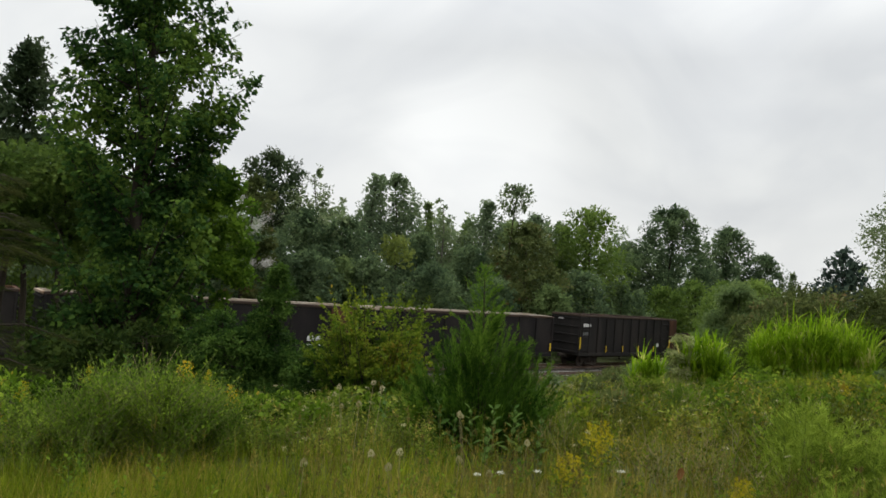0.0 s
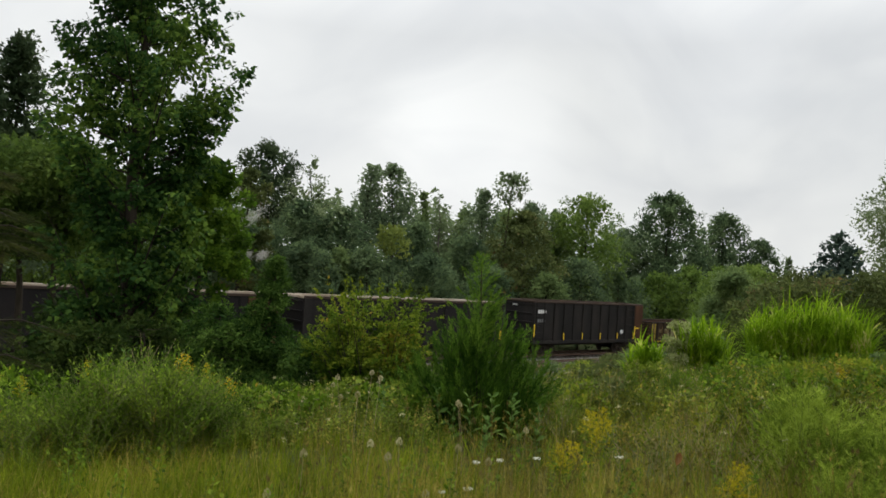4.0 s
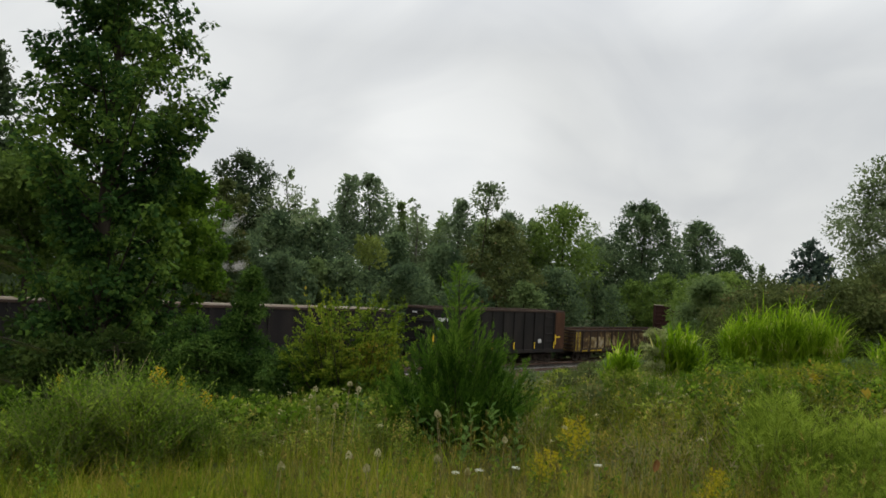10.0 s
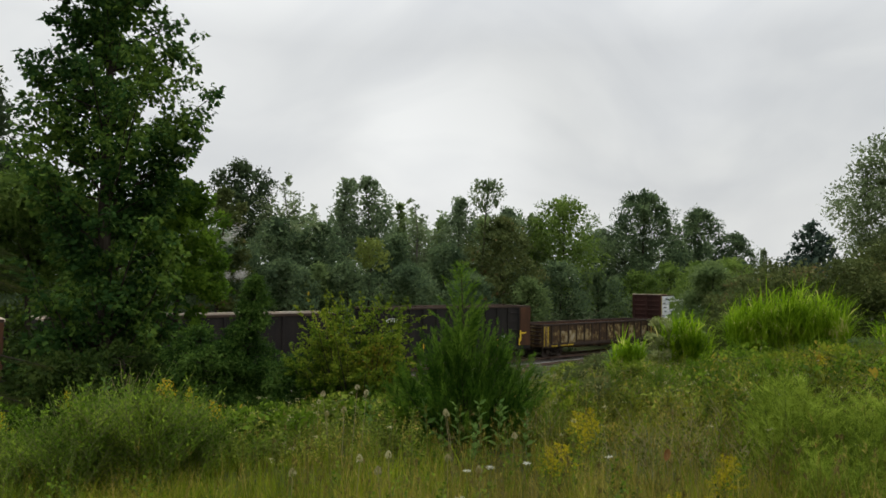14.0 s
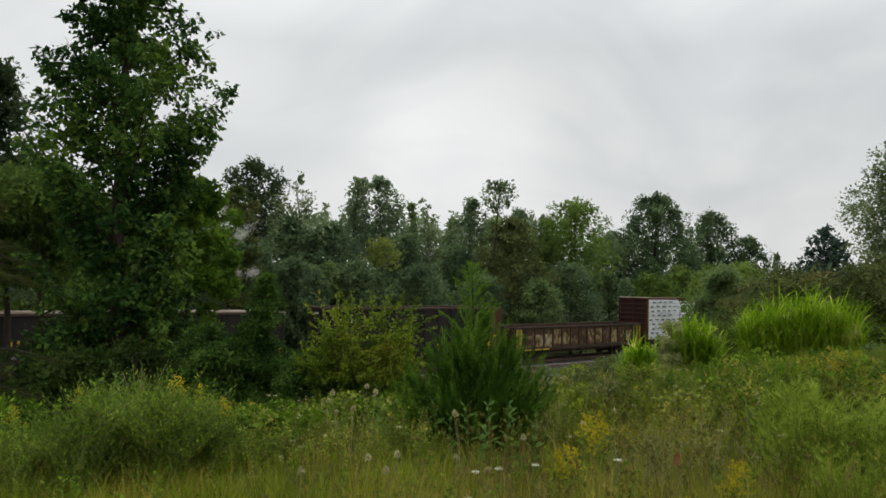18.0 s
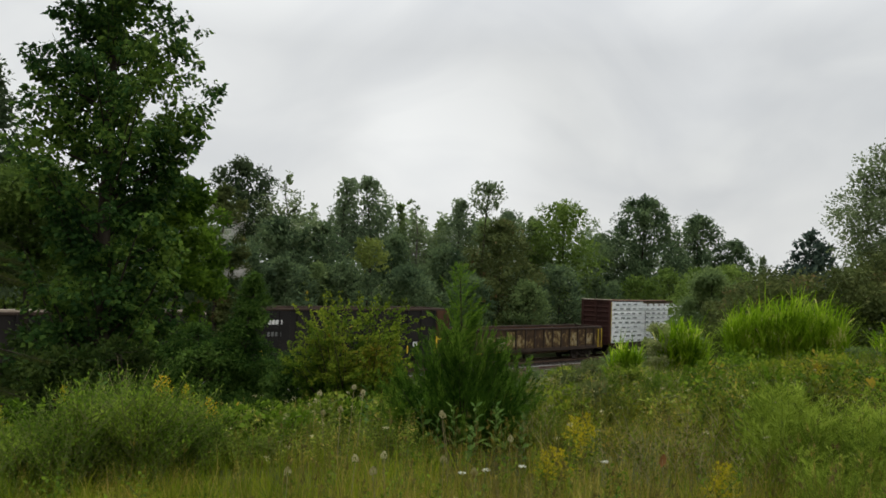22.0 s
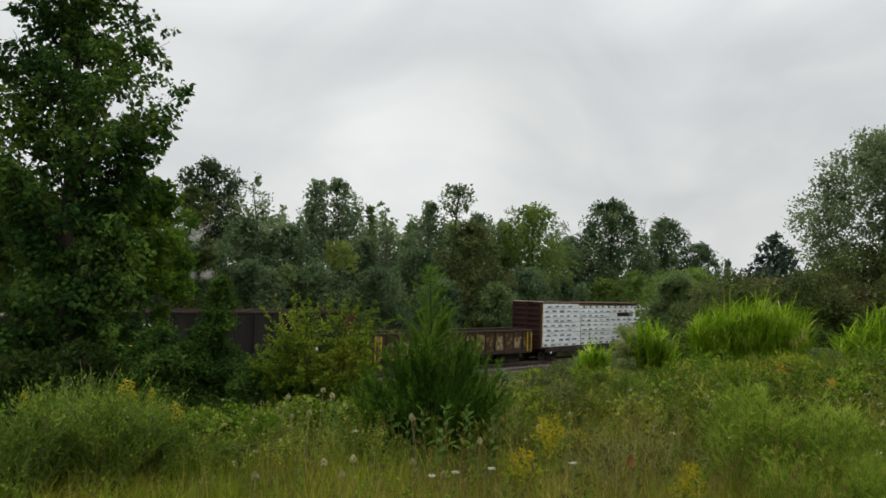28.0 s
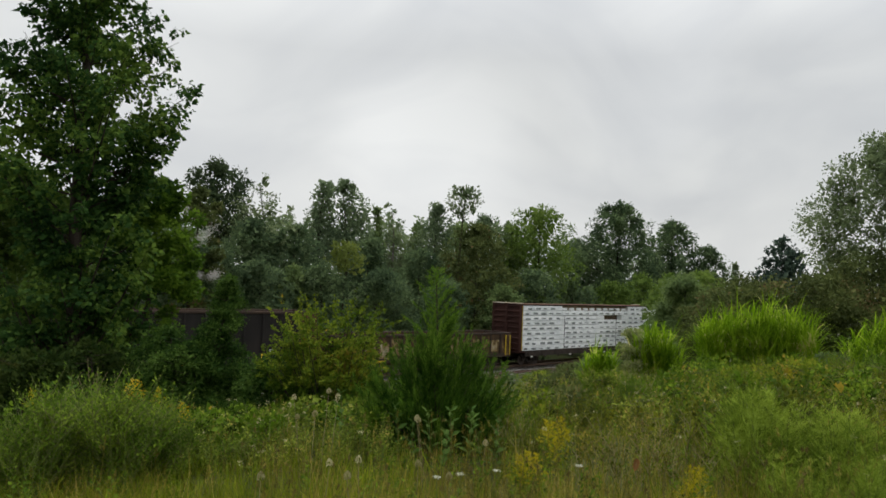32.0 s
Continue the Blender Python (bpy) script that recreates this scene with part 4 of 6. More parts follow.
def wood_tree(label, bearing, r, top, foot, w, leaf, style="dome", seed=1, size=0.2, dens=1.0, bark=BARK, hang=0.1, group="", name="tree"):
    """A tree of the wood: trunk, a limb to every bough, and boughs made of small leafy clumps."""
    rng = np.random.default_rng(seed)
    x, y, z0 = spot(bearing, r)
    th = thing(name, label, "tree" if name == "tree" else "bush", Matrix.Translation((x, y, z0)), group)
    foot, h = foot - z0, top - foot
    B = crown_lobes(rng, style, w, h)
    B[:, 2] += foot
    H = top - z0
    k = 7
    zs = np.linspace(-0.3, H * 0.94, k)
    bend = np.cumsum(rng.normal(0, 0.01 * H, (k, 2)), 0) * np.linspace(0, 1, k)[:, None]
    r0 = 0.012 * H + 0.03
    wood = [tube(np.column_stack([bend, zs]), np.linspace(r0, r0 * 0.15, k), 7)]
    B[:, 0] += np.interp(B[:, 2], zs, bend[:, 0])
    B[:, 1] += np.interp(B[:, 2], zs, bend[:, 1])
    for q in B:
        d = math.hypot(q[0], q[1])
        a = max(0.05 * H, q[2] - 0.7 * d - 0.1)
        base = np.array([np.interp(a, zs, bend[:, 0]), np.interp(a, zs, bend[:, 1]), min(a, 0.92 * H)])
        mid = (base + q[:3]) / 2 + rng.normal(0, 0.06 * (d + 0.2), 3)
        t0 = max(0.012, r0 * 0.3 * (1 - a / H))
        wood.append(tube([base, mid, q[:3]], [t0, t0 * 0.7, t0 * 0.3], 4))
    part("trunk", tri_mesh("trunk", *join(wood), bark), None, th)
    m = 9
    d = unit(rng.normal(size=(len(B), m, 3)) + np.array([0, 0, 0.35]))
    C = (B[:, None, :3] + d * B[:, None, 3:4] * rng.uniform(0.55, 1.02, (len(B), m, 1)) * np.array([1, 1, 0.85])).reshape(-1, 3)
    cs = (B[:, None, 3] * rng.uniform(0.22, 0.46, (len(B), m))).reshape(-1)
    n = int(dens * 16 * w * h / size**2)
    p = cs**1.7
    pick = rng.choice(len(C), n, p=p / p.sum())
    u = unit(rng.normal(size=(n, 3)) + np.array([0, 0, 0.25]))
    P = C[pick] + u * (cs[pick] * rng.uniform(0.1, 1.0, n) ** 0.55 * rng.choice([0.9, 1.0, 1.4], n, p=[0.5, 0.36, 0.14]))[:, None]
    A = u + rng.normal(0, 0.5, (n, 3)) + np.array([0, 0, -hang])
    # the shaded leaves within the boughs
    c = n // (14 if style == "ragged" else 7)
    pick, other = rng.choice(len(B), c), rng.choice(len(B), c)
    near = np.abs(B[pick, 2] - B[other, 2]) < 0.22 * h
    q = np.where(near, rng.uniform(0, 0.5, c), 0.0)[:, None]
    P2 = B[pick, :3] * (1 - q) + B[other, :3] * q + unit(rng.normal(size=(c, 3))) * (B[pick, 3] * rng.uniform(0, 0.7, c))[:, None]
    P, A = np.concatenate([P, P2]), np.concatenate([A, rng.normal(size=(c, 3))])
    P[:, 2] = np.maximum(P[:, 2], 0.05)
    V, F = leaf_cloud(rng, P, size * rng.uniform(0.6, 1.25, n + c) * np.where(np.arange(n + c) < n, 1.0, 2.1), A, LEAF_PLAIN)
    part("crown", tri_mesh("crown", V, F, leaf), None, th)
    return th


def far_trees():
    # most leaf colours used here have haze mixed in
    G = "trees behind the railway"
    # label, bearing, distance, top, foot of the crown, half width, leaf, style, density
    rows = [
        ("deep green tree behind the train", -34.0, 50, 11.0, 0.0, 3.2, LEAF_SHADE, "dome", 0.55),
        ("deep green tree behind the train", -30.0, 49, 10.6, 0.0, 3.0, LEAF_SHADE, "dome", 0.55),
        ("deep green tree behind the train", -26.0, 50, 11.0, 0.0, 3.2, LEAF_SHADE, "dome", 0.55),
        ("dark round-crowned tree behind the train", -14.6, 64, 15.7, 9.4, 2.25, LEAF_EVERGREEN, "round", 1.1),
        ("slender pale-green tree with several pointed tops", -10.8, 62, 14.6, 8.6, 2.1, LEAF_SILVER, "ragged", 0.9),
        ("narrow dark tree with a ragged crown", -7.5, 70, 15.4, 7.6, 1.05, LEAF_HAZED, "column", 0.9),
        ("dark broad-leaved tree with a lobed crown", -5.1, 72, 16.0, 8.0, 2.3, LEAF_HAZED, "dome", 0.85),
        ("mid-green tree at the wood's edge", -12.6, 58, 10.7, 0.0, 2.4, LEAF_UNDER, "dome", 0.9),
        ("mid-green tree at the wood's edge", -9.0, 60, 10.6, 0.0, 2.7, LEAF_UNDER, "dome", 0.9),
        ("small dull green tree in the wood", -3.0, 76, 13.9, 5.0, 1.1, LEAF_MID, "spire", 0.8),
        ("greyish narrow tree with pale stems", -1.5, 78, 14.6, 6.0, 1.9, LEAF_GREY, "ragged", 0.9),
        ("dark tree deep in the wood", 3.2, 84, 13.4, 3.0, 2.4, LEAF_MID, "dome", 0.9),
        ("dull green tree in the wood", 1.4, 76, 14.6, 5.0, 1.8, LEAF_HAZED, "dome", 0.9),
        ("dull green tree in the wood", 0.0, 79, 12.6, 3.0, 1.7, LEAF_MID, "dome", 0.8),
        ("tall tree with a small ball-shaped crown on a bare stem", 3.2, 74, 16.2, 13.2, 1.5, LEAF_GREY, "round", 0.7),
        ("dark tree in the wood", 5.6, 82, 14.3, 4.0, 2.2, LEAF_HAZED, "dome", 0.9),
        ("dark tree in the wood", 7.2, 84, 13.5, 2.0, 2.3, LEAF_MID, "dome", 0.9),
        ("light-green tree with a broad open crown", 9.9, 82, 15.2, 3.0, 3.9, LEAF_LIGHT, "dome", 0.75),
        ("dark tree in the wood", 12.4, 94, 12.6, 2.0, 2.8, LEAF_HAZED, "dome", 0.9),
        ("large dark maple with a rounded crown", 15.3, 92, 17.1, 3.4, 4.15, LEAF_UNDER, "dome", 1.1),
        ("dark round-crowned tree in the wood", 19.2, 98, 15.5, 3.0, 3.2, LEAF_UNDER, "dome", 1.1),
        ("small dark tree at the end of the wood", 21.9, 100, 12.5, 3.0, 2.5, LEAF_UNDER, "dome", 1.1),
        ("small far greyish tree by itself", 23.7, 120, 11.2, 3.0, 1.4, LEAF_GREY, "spire", 0.8),
        ("dark spiky evergreen tree", 26.7, 75, 11.8, 1.5, 4.7, LEAF_BLUISH, "conifer", 2.0),
        ("yellow-green sapling at the wood's edge", -5.5, 58, 9.2, 7.0, 1.5, LEAF_SAPLING, "dome", 0.8),
        ("mid-green tree at the wood's edge", -3.6, 66, 10.2, 0.0, 2.2, LEAF_UNDER, "dome", 0.9),
        ("olive-green bushy tree behind the train", 4.7, 70, 12.2, 0.0, 3.5, LEAF_OLIVE, "dome", 1.0),
        ("mid-green bushy tree behind the train", 0.3, 68, 9.4, 0.0, 2.8, LEAF_UNDER, "dome", 0.9),
        ("mid-green bush behind the train", 9.4, 72, 8.0, 0.0, 2.6, LEAF_UNDER, "dome", 0.9),
        ("light-green bush behind the train", 15.0, 85, 7.4, 0.0, 3.2, LEAF_LIGHT, "dome", 0.8),
        ("light-green bush behind the train", 17.6, 82, 8.2, 0.0, 2.4, LEAF_LIGHT, "dome", 0.8),
        ("mid-green bush behind the train", 19.2, 70, 8.0, 0.0, 2.0, LEAF_LIGHT, "dome", 0.9),
        ("light-green bush at the end of the wood", 22.0, 68, 8.3, 0.0, 2.6, LEAF_LIGHT, "dome", 0.8),
        ("mid-green bush behind the train", -9.4, 57, 7.2, 0.0, 1.6, LEAF_MID, "dome", 0.9),
        ("dark green bush behind the train", -7.0, 57, 7.4, 0.0, 2.6, LEAF_UNDER, "dome", 0.9),
        ("dark green bush behind the train", -11.6, 55, 7.4, 0.0, 2.6, LEAF_UNDER, "dome", 0.9),
        ("dark green bush behind the train", -2.2, 62, 7.3, 0.0, 3.0, LEAF_UNDER, "dome", 0.9),
        ("dark green bush behind the train", 12.3, 80, 7.2, 0.0, 3.0, LEAF_UNDER, "dome", 0.9),
        ("mid-green bush behind the train", 6.8, 66, 6.4, 0.0, 2.2, LEAF_MID, "dome", 0.9),
        ("dark green bush behind the train", -15.8, 54, 8.5, 0.0, 3.0, LEAF_UNDER, "dome", 0.9),
        ("dark green bush behind the train", 2.6, 64, 6.6, 0.0, 2.4, LEAF_UNDER, "dome", 0.9),
    ]
    for i, (text, b, r, top, foot, w, leaf, style, dens) in enumerate(rows):
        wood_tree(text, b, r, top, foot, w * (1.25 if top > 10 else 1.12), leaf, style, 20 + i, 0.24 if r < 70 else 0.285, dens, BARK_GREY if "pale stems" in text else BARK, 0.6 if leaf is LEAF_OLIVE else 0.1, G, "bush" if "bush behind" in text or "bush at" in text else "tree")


def woods_behind():
    """The depth of the wood, closed behind the single trees."""
    rng = np.random.default_rng(77)
    n = 60000
    b = rng.uniform(-34, 23, n)
    base = np.interp(b, [-34, -20, -14, -10, 0, 8, 14, 18, 22], [52, 60, 74, 80, 92, 98, 104, 112, 118])
    r = base + rng.uniform(0, 12, n)
    topz = np.interp(b, [-34, -16, -8, 0, 8, 14, 20, 22], [10.6, 11.6, 13.0, 13.9, 13.4, 13.2, 11.8, 8.0]) + 1.1 * np.sin(b * 2.3) + 0.8 * np.sin(b * 5.1 + 1)
    P = np.column_stack([r * np.sin(np.radians(b)), r * np.cos(np.radians(b)), -0.6 + (topz + 0.6) * rng.uniform(0, 1, n) ** 0.95])
    axis = rng.normal(size=(n, 3))
    V, F = leaf_cloud(rng, P, rng.uniform(0.4, 0.7, n), axis, LEAF_PLAIN)
    ob = new("far_woods", tri_mesh("far_woods", V, F, LEAF_HAZED))
    tagged(ob, "dense dark foliage deep in the wood", "woods", kind="stuff")


far_trees()
woods_behind()


# ---------------------------------------------------------------- trees and shrubs on the near side
def maple():
    """Tall maple: rising limbs off a straight trunk, each with flat sprays of leaves one above the other."""
    rng = np.random.default_rng(3)
    x, y, z0 = spot(-24.3, 19.0)
    th = thing("tree", "tall maple with a ragged dark-green crown of lobed leaves", "tree", Matrix.Translation((x, y, z0)))
    H = 16.6 - z0
    k = 9
    zs = np.linspace(0, H * 0.96, k)
    bend = np.cumsum(rng.normal(0, 0.05, (k, 2)), 0)
    bend[0] = 0
    trunk = np.column_stack([bend, zs])
    trunk[0, 2] = -0.3
    part("trunk", tri_mesh("trunk", *tube(trunk, np.linspace(0.19, 0.02, k), 9), BARK, smooth=True), None, th)
    reach_z = [0, 1.2, 3.0, 4.6, 5.6, 6.4, 7.2, 8.0, 8.8, 9.6, 11.0, 13.4]
    reach_w = [1.7, 2.0, 2.15, 2.2, 1.95, 2.05, 2.2, 2.15, 1.9, 1.55, 1.3, 0.5]
    P, A, S = [], [], []

    def spray(c, out, size, n):
        d = unit(rng.normal(size=(n, 3)))
        q = rng.uniform(0.05, 1, n) ** 0.5
        P.append(c + d * (size * q)[:, None] * np.array([1.0, 1.0, 0.72]) - np.array([0, 0, 0.2]) * (size * q**2)[:, None])
        A.append(d * np.array([1.0, 1.0, 0.5]) + out * 0.4 + np.array([0, 0, -0.6]) + rng.normal(0, 0.4, (n, 3)))
        S.append(0.132 * rng.uniform(0.5, 1.2, n))

    def limb(a, zt, reach, rise, sprays, full=1.0, first=0.2):
        zb = max(0.9, zt - rise * reach)
        base = np.array([np.interp(zb, zs, bend[:, 0]), np.interp(zb, zs, bend[:, 1]), zb])
        end = np.array([reach * math.cos(a), reach * math.sin(a), zt])
        mid = base * 0.5 + end * 0.5 + np.array([math.cos(a), math.sin(a), -0.3]) * 0.12 * reach + rng.normal(0, 0.08, 3)
        q = 0.012 + 0.016 * reach * (1 - zb / H)
        part("limb", tri_mesh("limb", *tube([base, (base + mid) / 2, mid, end], [q, q * 0.8, q * 0.55, 0.004], 5), BARK), None, th)
        out = np.array([math.cos(a), math.sin(a), 0.0])
        for i in range(sprays):
            t = first + (1 - first) * (i + rng.uniform(0.1, 1.0)) / sprays
            c = (1 - t) ** 2 * base + 2 * t * (1 - t) * mid + t * t * end
            c = c + np.array([-out[1], out[0], 0]) * rng.normal(0, 0.2 * reach * min(t, 0.7)) + np.array([0, 0, rng.normal(0, 0.16)])
            size = rng.uniform(0.17, 0.40) * (1.15 - 0.4 * t)
            spray(c, out, size, int(full * 265 * size**1.4))

    n = 150
    for i in range(n):
        zt = 0.9 + (H - 1.2) * (i / (n - 1)) ** 0.97 + rng.uniform(-0.2, 0.2)
        reach = np.interp(zt, reach_z, reach_w) * (0.5 + 0.46 * rng.uniform(0, 1) ** 0.6)
        limb(i * 2.4 + rng.uniform(-0.5, 0.5), min(zt, H), reach, rng.uniform(0.6, 1.5), 7 if reach > 1.2 else 5)
    # limbs that stand out of the crown against the sky
    side = radians(24.3)
    for q, zt, reach, m in ((0, 10.75, 2.5, 8), (0, 10.2, 2.15, 8), (0, 9.95, 2.0, 8), (0, 9.35, 2.0, 8), (0, 11.3, 1.95, 8), (0, 9.65, 1.95, 7), (0, 11.75, 1.95, 8), (0, 9.1, 1.8, 7), (1, 11.0, 1.9, 8), (1, 12.1, 1.35, 7), (1, 10.0, 1.85, 8), (1, 9.5, 1.85, 8), (1, 10.6, 1.7, 8), (1, 8.9, 1.8, 8), (0, 12.4, 1.6, 7)):
        limb((math.pi if q else 0.0) + side + rng.uniform(-0.12, 0.12), zt - z0, reach, 0.6, m, 0.75, 0.45)
    P, A, S = np.concatenate(P), np.concatenate(A), np.concatenate(S)
    V, F = leaf_cloud(rng, P, S, A, LEAF_LOBED, 0.55)
    part("crown", tri_mesh("crown", V, F, LEAF_MAPLE), None, th)


def near_trees():
    tree("young maple with bright green leaves beside the tall one", -19.3, 20.5, 8.75, 1.3, LEAF_YOUNG_LIT, 0.11, profile_full, 0.40, 60, 1.0, seed=5, template=LEAF_LOBED, split=True, puff=0.85, core=0.05)
    wood_tree("tall dark greyish tree behind the maple", -32.4, 31, 13.5, 6.4, 2.5, LEAF_EVERGREEN, "spire", 6, 0.17, 1.0)
    tree("dark green tree behind the maple", -30.8, 31, 10.2, 2.0, LEAF_HAZED, 0.17, profile_full, 0.5, 60, 0.5, seed=4)
    tree("dark green tree behind the maple", -28.8, 26, 9.2, 2.7, LEAF_SHADE, 0.16, profile_full, 0.62, 60, 1.5, seed=7)
    tree("dark green tree behind the maple", -34.5, 25, 9.5, 2.5, LEAF_SHADE, 0.16, profile_full, 0.62, 50, 1.5, seed=8)
    # plants under the maple: its shade is put into their leaf colour
    tree("dark bushy tree under the maple", -24.0, 22.5, 5.6, 1.7, LEAF_DEEP_SHADED, 0.14, profile_full, 0.02, 50, 1.0, seed=9)
    tree("dark bushy tree under the maple", -26.5, 20.0, 4.7, 2.0, LEAF_DEEP_SHADED, 0.14, profile_full, 0.02, 50, 1.0, seed=10)
    th, C, cs = tree("grey-green tree with pale caterpillar webs behind the train", -16.9, 51, 11.8, 1.9, LEAF_OLIVE, 0.2, profile_full, 0.1, 50, 1.3, seed=11)
    x0, y0, z0 = spot(-16.9, 51)
    rng = np.random.default_rng(12)
    for b, z, q, sl in ((-17.4, 10.3, 0.30, -1.2), (-15.75, 8.7, 0.36, 0.7), (-16.4, 8.3, 0.16, 0.1), (-15.1, 6.2, 0.2, 0.3), (-16.3, 6.1, 0.2, 0.2)):
        x, y = 48.3 * math.sin(radians(b)), 48.3 * math.cos(radians(b))
        m = 520
        t = rng.normal(0, 1, m)
        P = np.array([x - x0, y - y0, z - z0]) + np.column_stack([t * 0.9, rng.normal(0, 0.5, m), t * sl * 0.9 + rng.normal(0, 0.7, m)]) * q * 1.15
        V, F = leaf_cloud(rng, P, rng.uniform(0.07, 0.15, m), np.column_stack([np.ones(m), rng.normal(0, 0.4, m), np.full(m, sl)]), LEAF_NARROW)
        tagged(part("web_nest", tri_mesh("web_nest", V, F, WEB), None, th, "pale silken caterpillar web"), "pale silken caterpillar web", kind="stuff")
    # shrubs between the meadow and the railway
    tree("leafy dark-green shrub on the slope", -18.2, 16.2, 5.0, 0.95, LEAF_BRAMBLE, 0.055, profile_full, 0.02, 60, 0.9, seed=13, name="shrub", category="shrub")
    tree("cone-shaped dark-green shrub on the slope", -14.2, 16.0, 6.1, 0.9, LEAF_BRAMBLE, 0.052, profile_spire, 0.02, 130, 1.2, seed=14, name="shrub", category="shrub")
    tree("low dark-green shrub on the slope", -15.8, 15.5, 4.75, 1.0, LEAF_BRAMBLE, 0.055, profile_full, 0.0, 60, 0.9, seed=15, name="shrub", category="shrub")
    tree("low green shrub on the slope", -10.6, 15.2, 4.45, 1.0, LEAF_BRAMBLE, 0.055, profile_full, 0.0, 50, 0.9, seed=16, name="shrub", category="shrub")
    # these two also carry the maple's shade in their colour
    tree("low dark shrub under the maple", -22.5, 16.5, 4.6, 1.2, LEAF_DEEP_SHADED, 0.08, profile_full, 0.0, 34, 0.9, seed=17, name="shrub", category="shrub")
    tree("low dark shrub under the maple", -27.0, 16.0, 4.5, 1.3, LEAF_DEEP_SHADED, 0.08, profile_full, 0.0, 34, 0.9, seed=18, name="shrub", category="shrub")
    for i, (b, r, top, w, leaf) in enumerate(((11.0, 40, 1.2, 1.6, LEAF_OLIVE), (8.4, 38, 1.1, 1.5, LEAF_MID), (13.0, 39, 1.3, 1.5, LEAF_OLIVE), (5.6, 36, 1.2, 1.6, LEAF_OLIVE), (2.0, 34, 1.2, 1.5, LEAF_MID), (-2.0, 32, 1.2, 1.4, LEAF_OLIVE), (9.8, 35, 0.9, 1.3, LEAF_PALE), (12.0, 36, 1.1, 1.3, LEAF_OLIVE), (14.6, 37, 1.3, 1.5, LEAF_MID), (-9.0, 31, 1.3, 1.6, LEAF_MID), (-13.0, 29, 1.3, 1.6, LEAF_MID))):
        tree("low brush on the slope below the meadow", b, r, spot(b, r)[2] + top, w, leaf, 0.12, profile_full, 0.0, 40, 0.7, seed=500 + i, name="shrub", category="shrub", group="low brush by the railway")
    # behind the tall grass
    tree("wide olive-green shrub behind the tall grass", 25.3, 35, 7.0, 2.7, LEAF_OLIVE, 0.11, profile_full, 0.0, 80, 0.8, seed=24, name="shrub", category="shrub")
    tree("wide olive-green shrub behind the tall grass", 22.4, 37, 6.5, 1.8, LEAF_OLIVE, 0.11, profile_full, 0.0, 50, 1.0, seed=25, name="shrub", category="shrub")
    tree("dark green shrub at the bend of the railway", 20.2, 50, 7.3, 2.3, LEAF_MID, 0.15, profile_full, 0.0, 90, 1.7, seed=26, name="shrub", category="shrub")
    tree("grey-green fluffy weed beside the reed grass", 16.5, 20.4, 5.15, 0.5, LEAF_FLUFF, 0.045, profile_full, 0.0, 60, 0.9, seed=31, name="tall_weed", category="weed", bark=STEM, droop=-0.3)
    tree("wide olive-green shrub behind the tall grass", 29.3, 33, 7.0, 2.1, LEAF_OLIVE, 0.11, profile_full, 0.0, 60, 0.8, seed=27, name="shrub", category="shrub")
    tree("tall olive-green shrub behind the tall grass", 32.8, 35, 8.2, 2.7, LEAF_OLIVE, 0.10, profile_full, 0.0, 110, 1.0, seed=28, name="shrub", category="shrub")
    wood_tree("silvery-green broad-leaved tree with an open crown", 33.9, 38, 13.6, 4.6, 3.7, LEAF_GREY, "dome", 29, 0.14, 1.15, BARK_GREY)
    tree("small dark-green bush in the meadow", 29.9, 20.5, 4.75, 0.6, LEAF_MID, 0.06, profile_full, 0.0, 24, 1.0, seed=30, name="shrub", category="shrub")


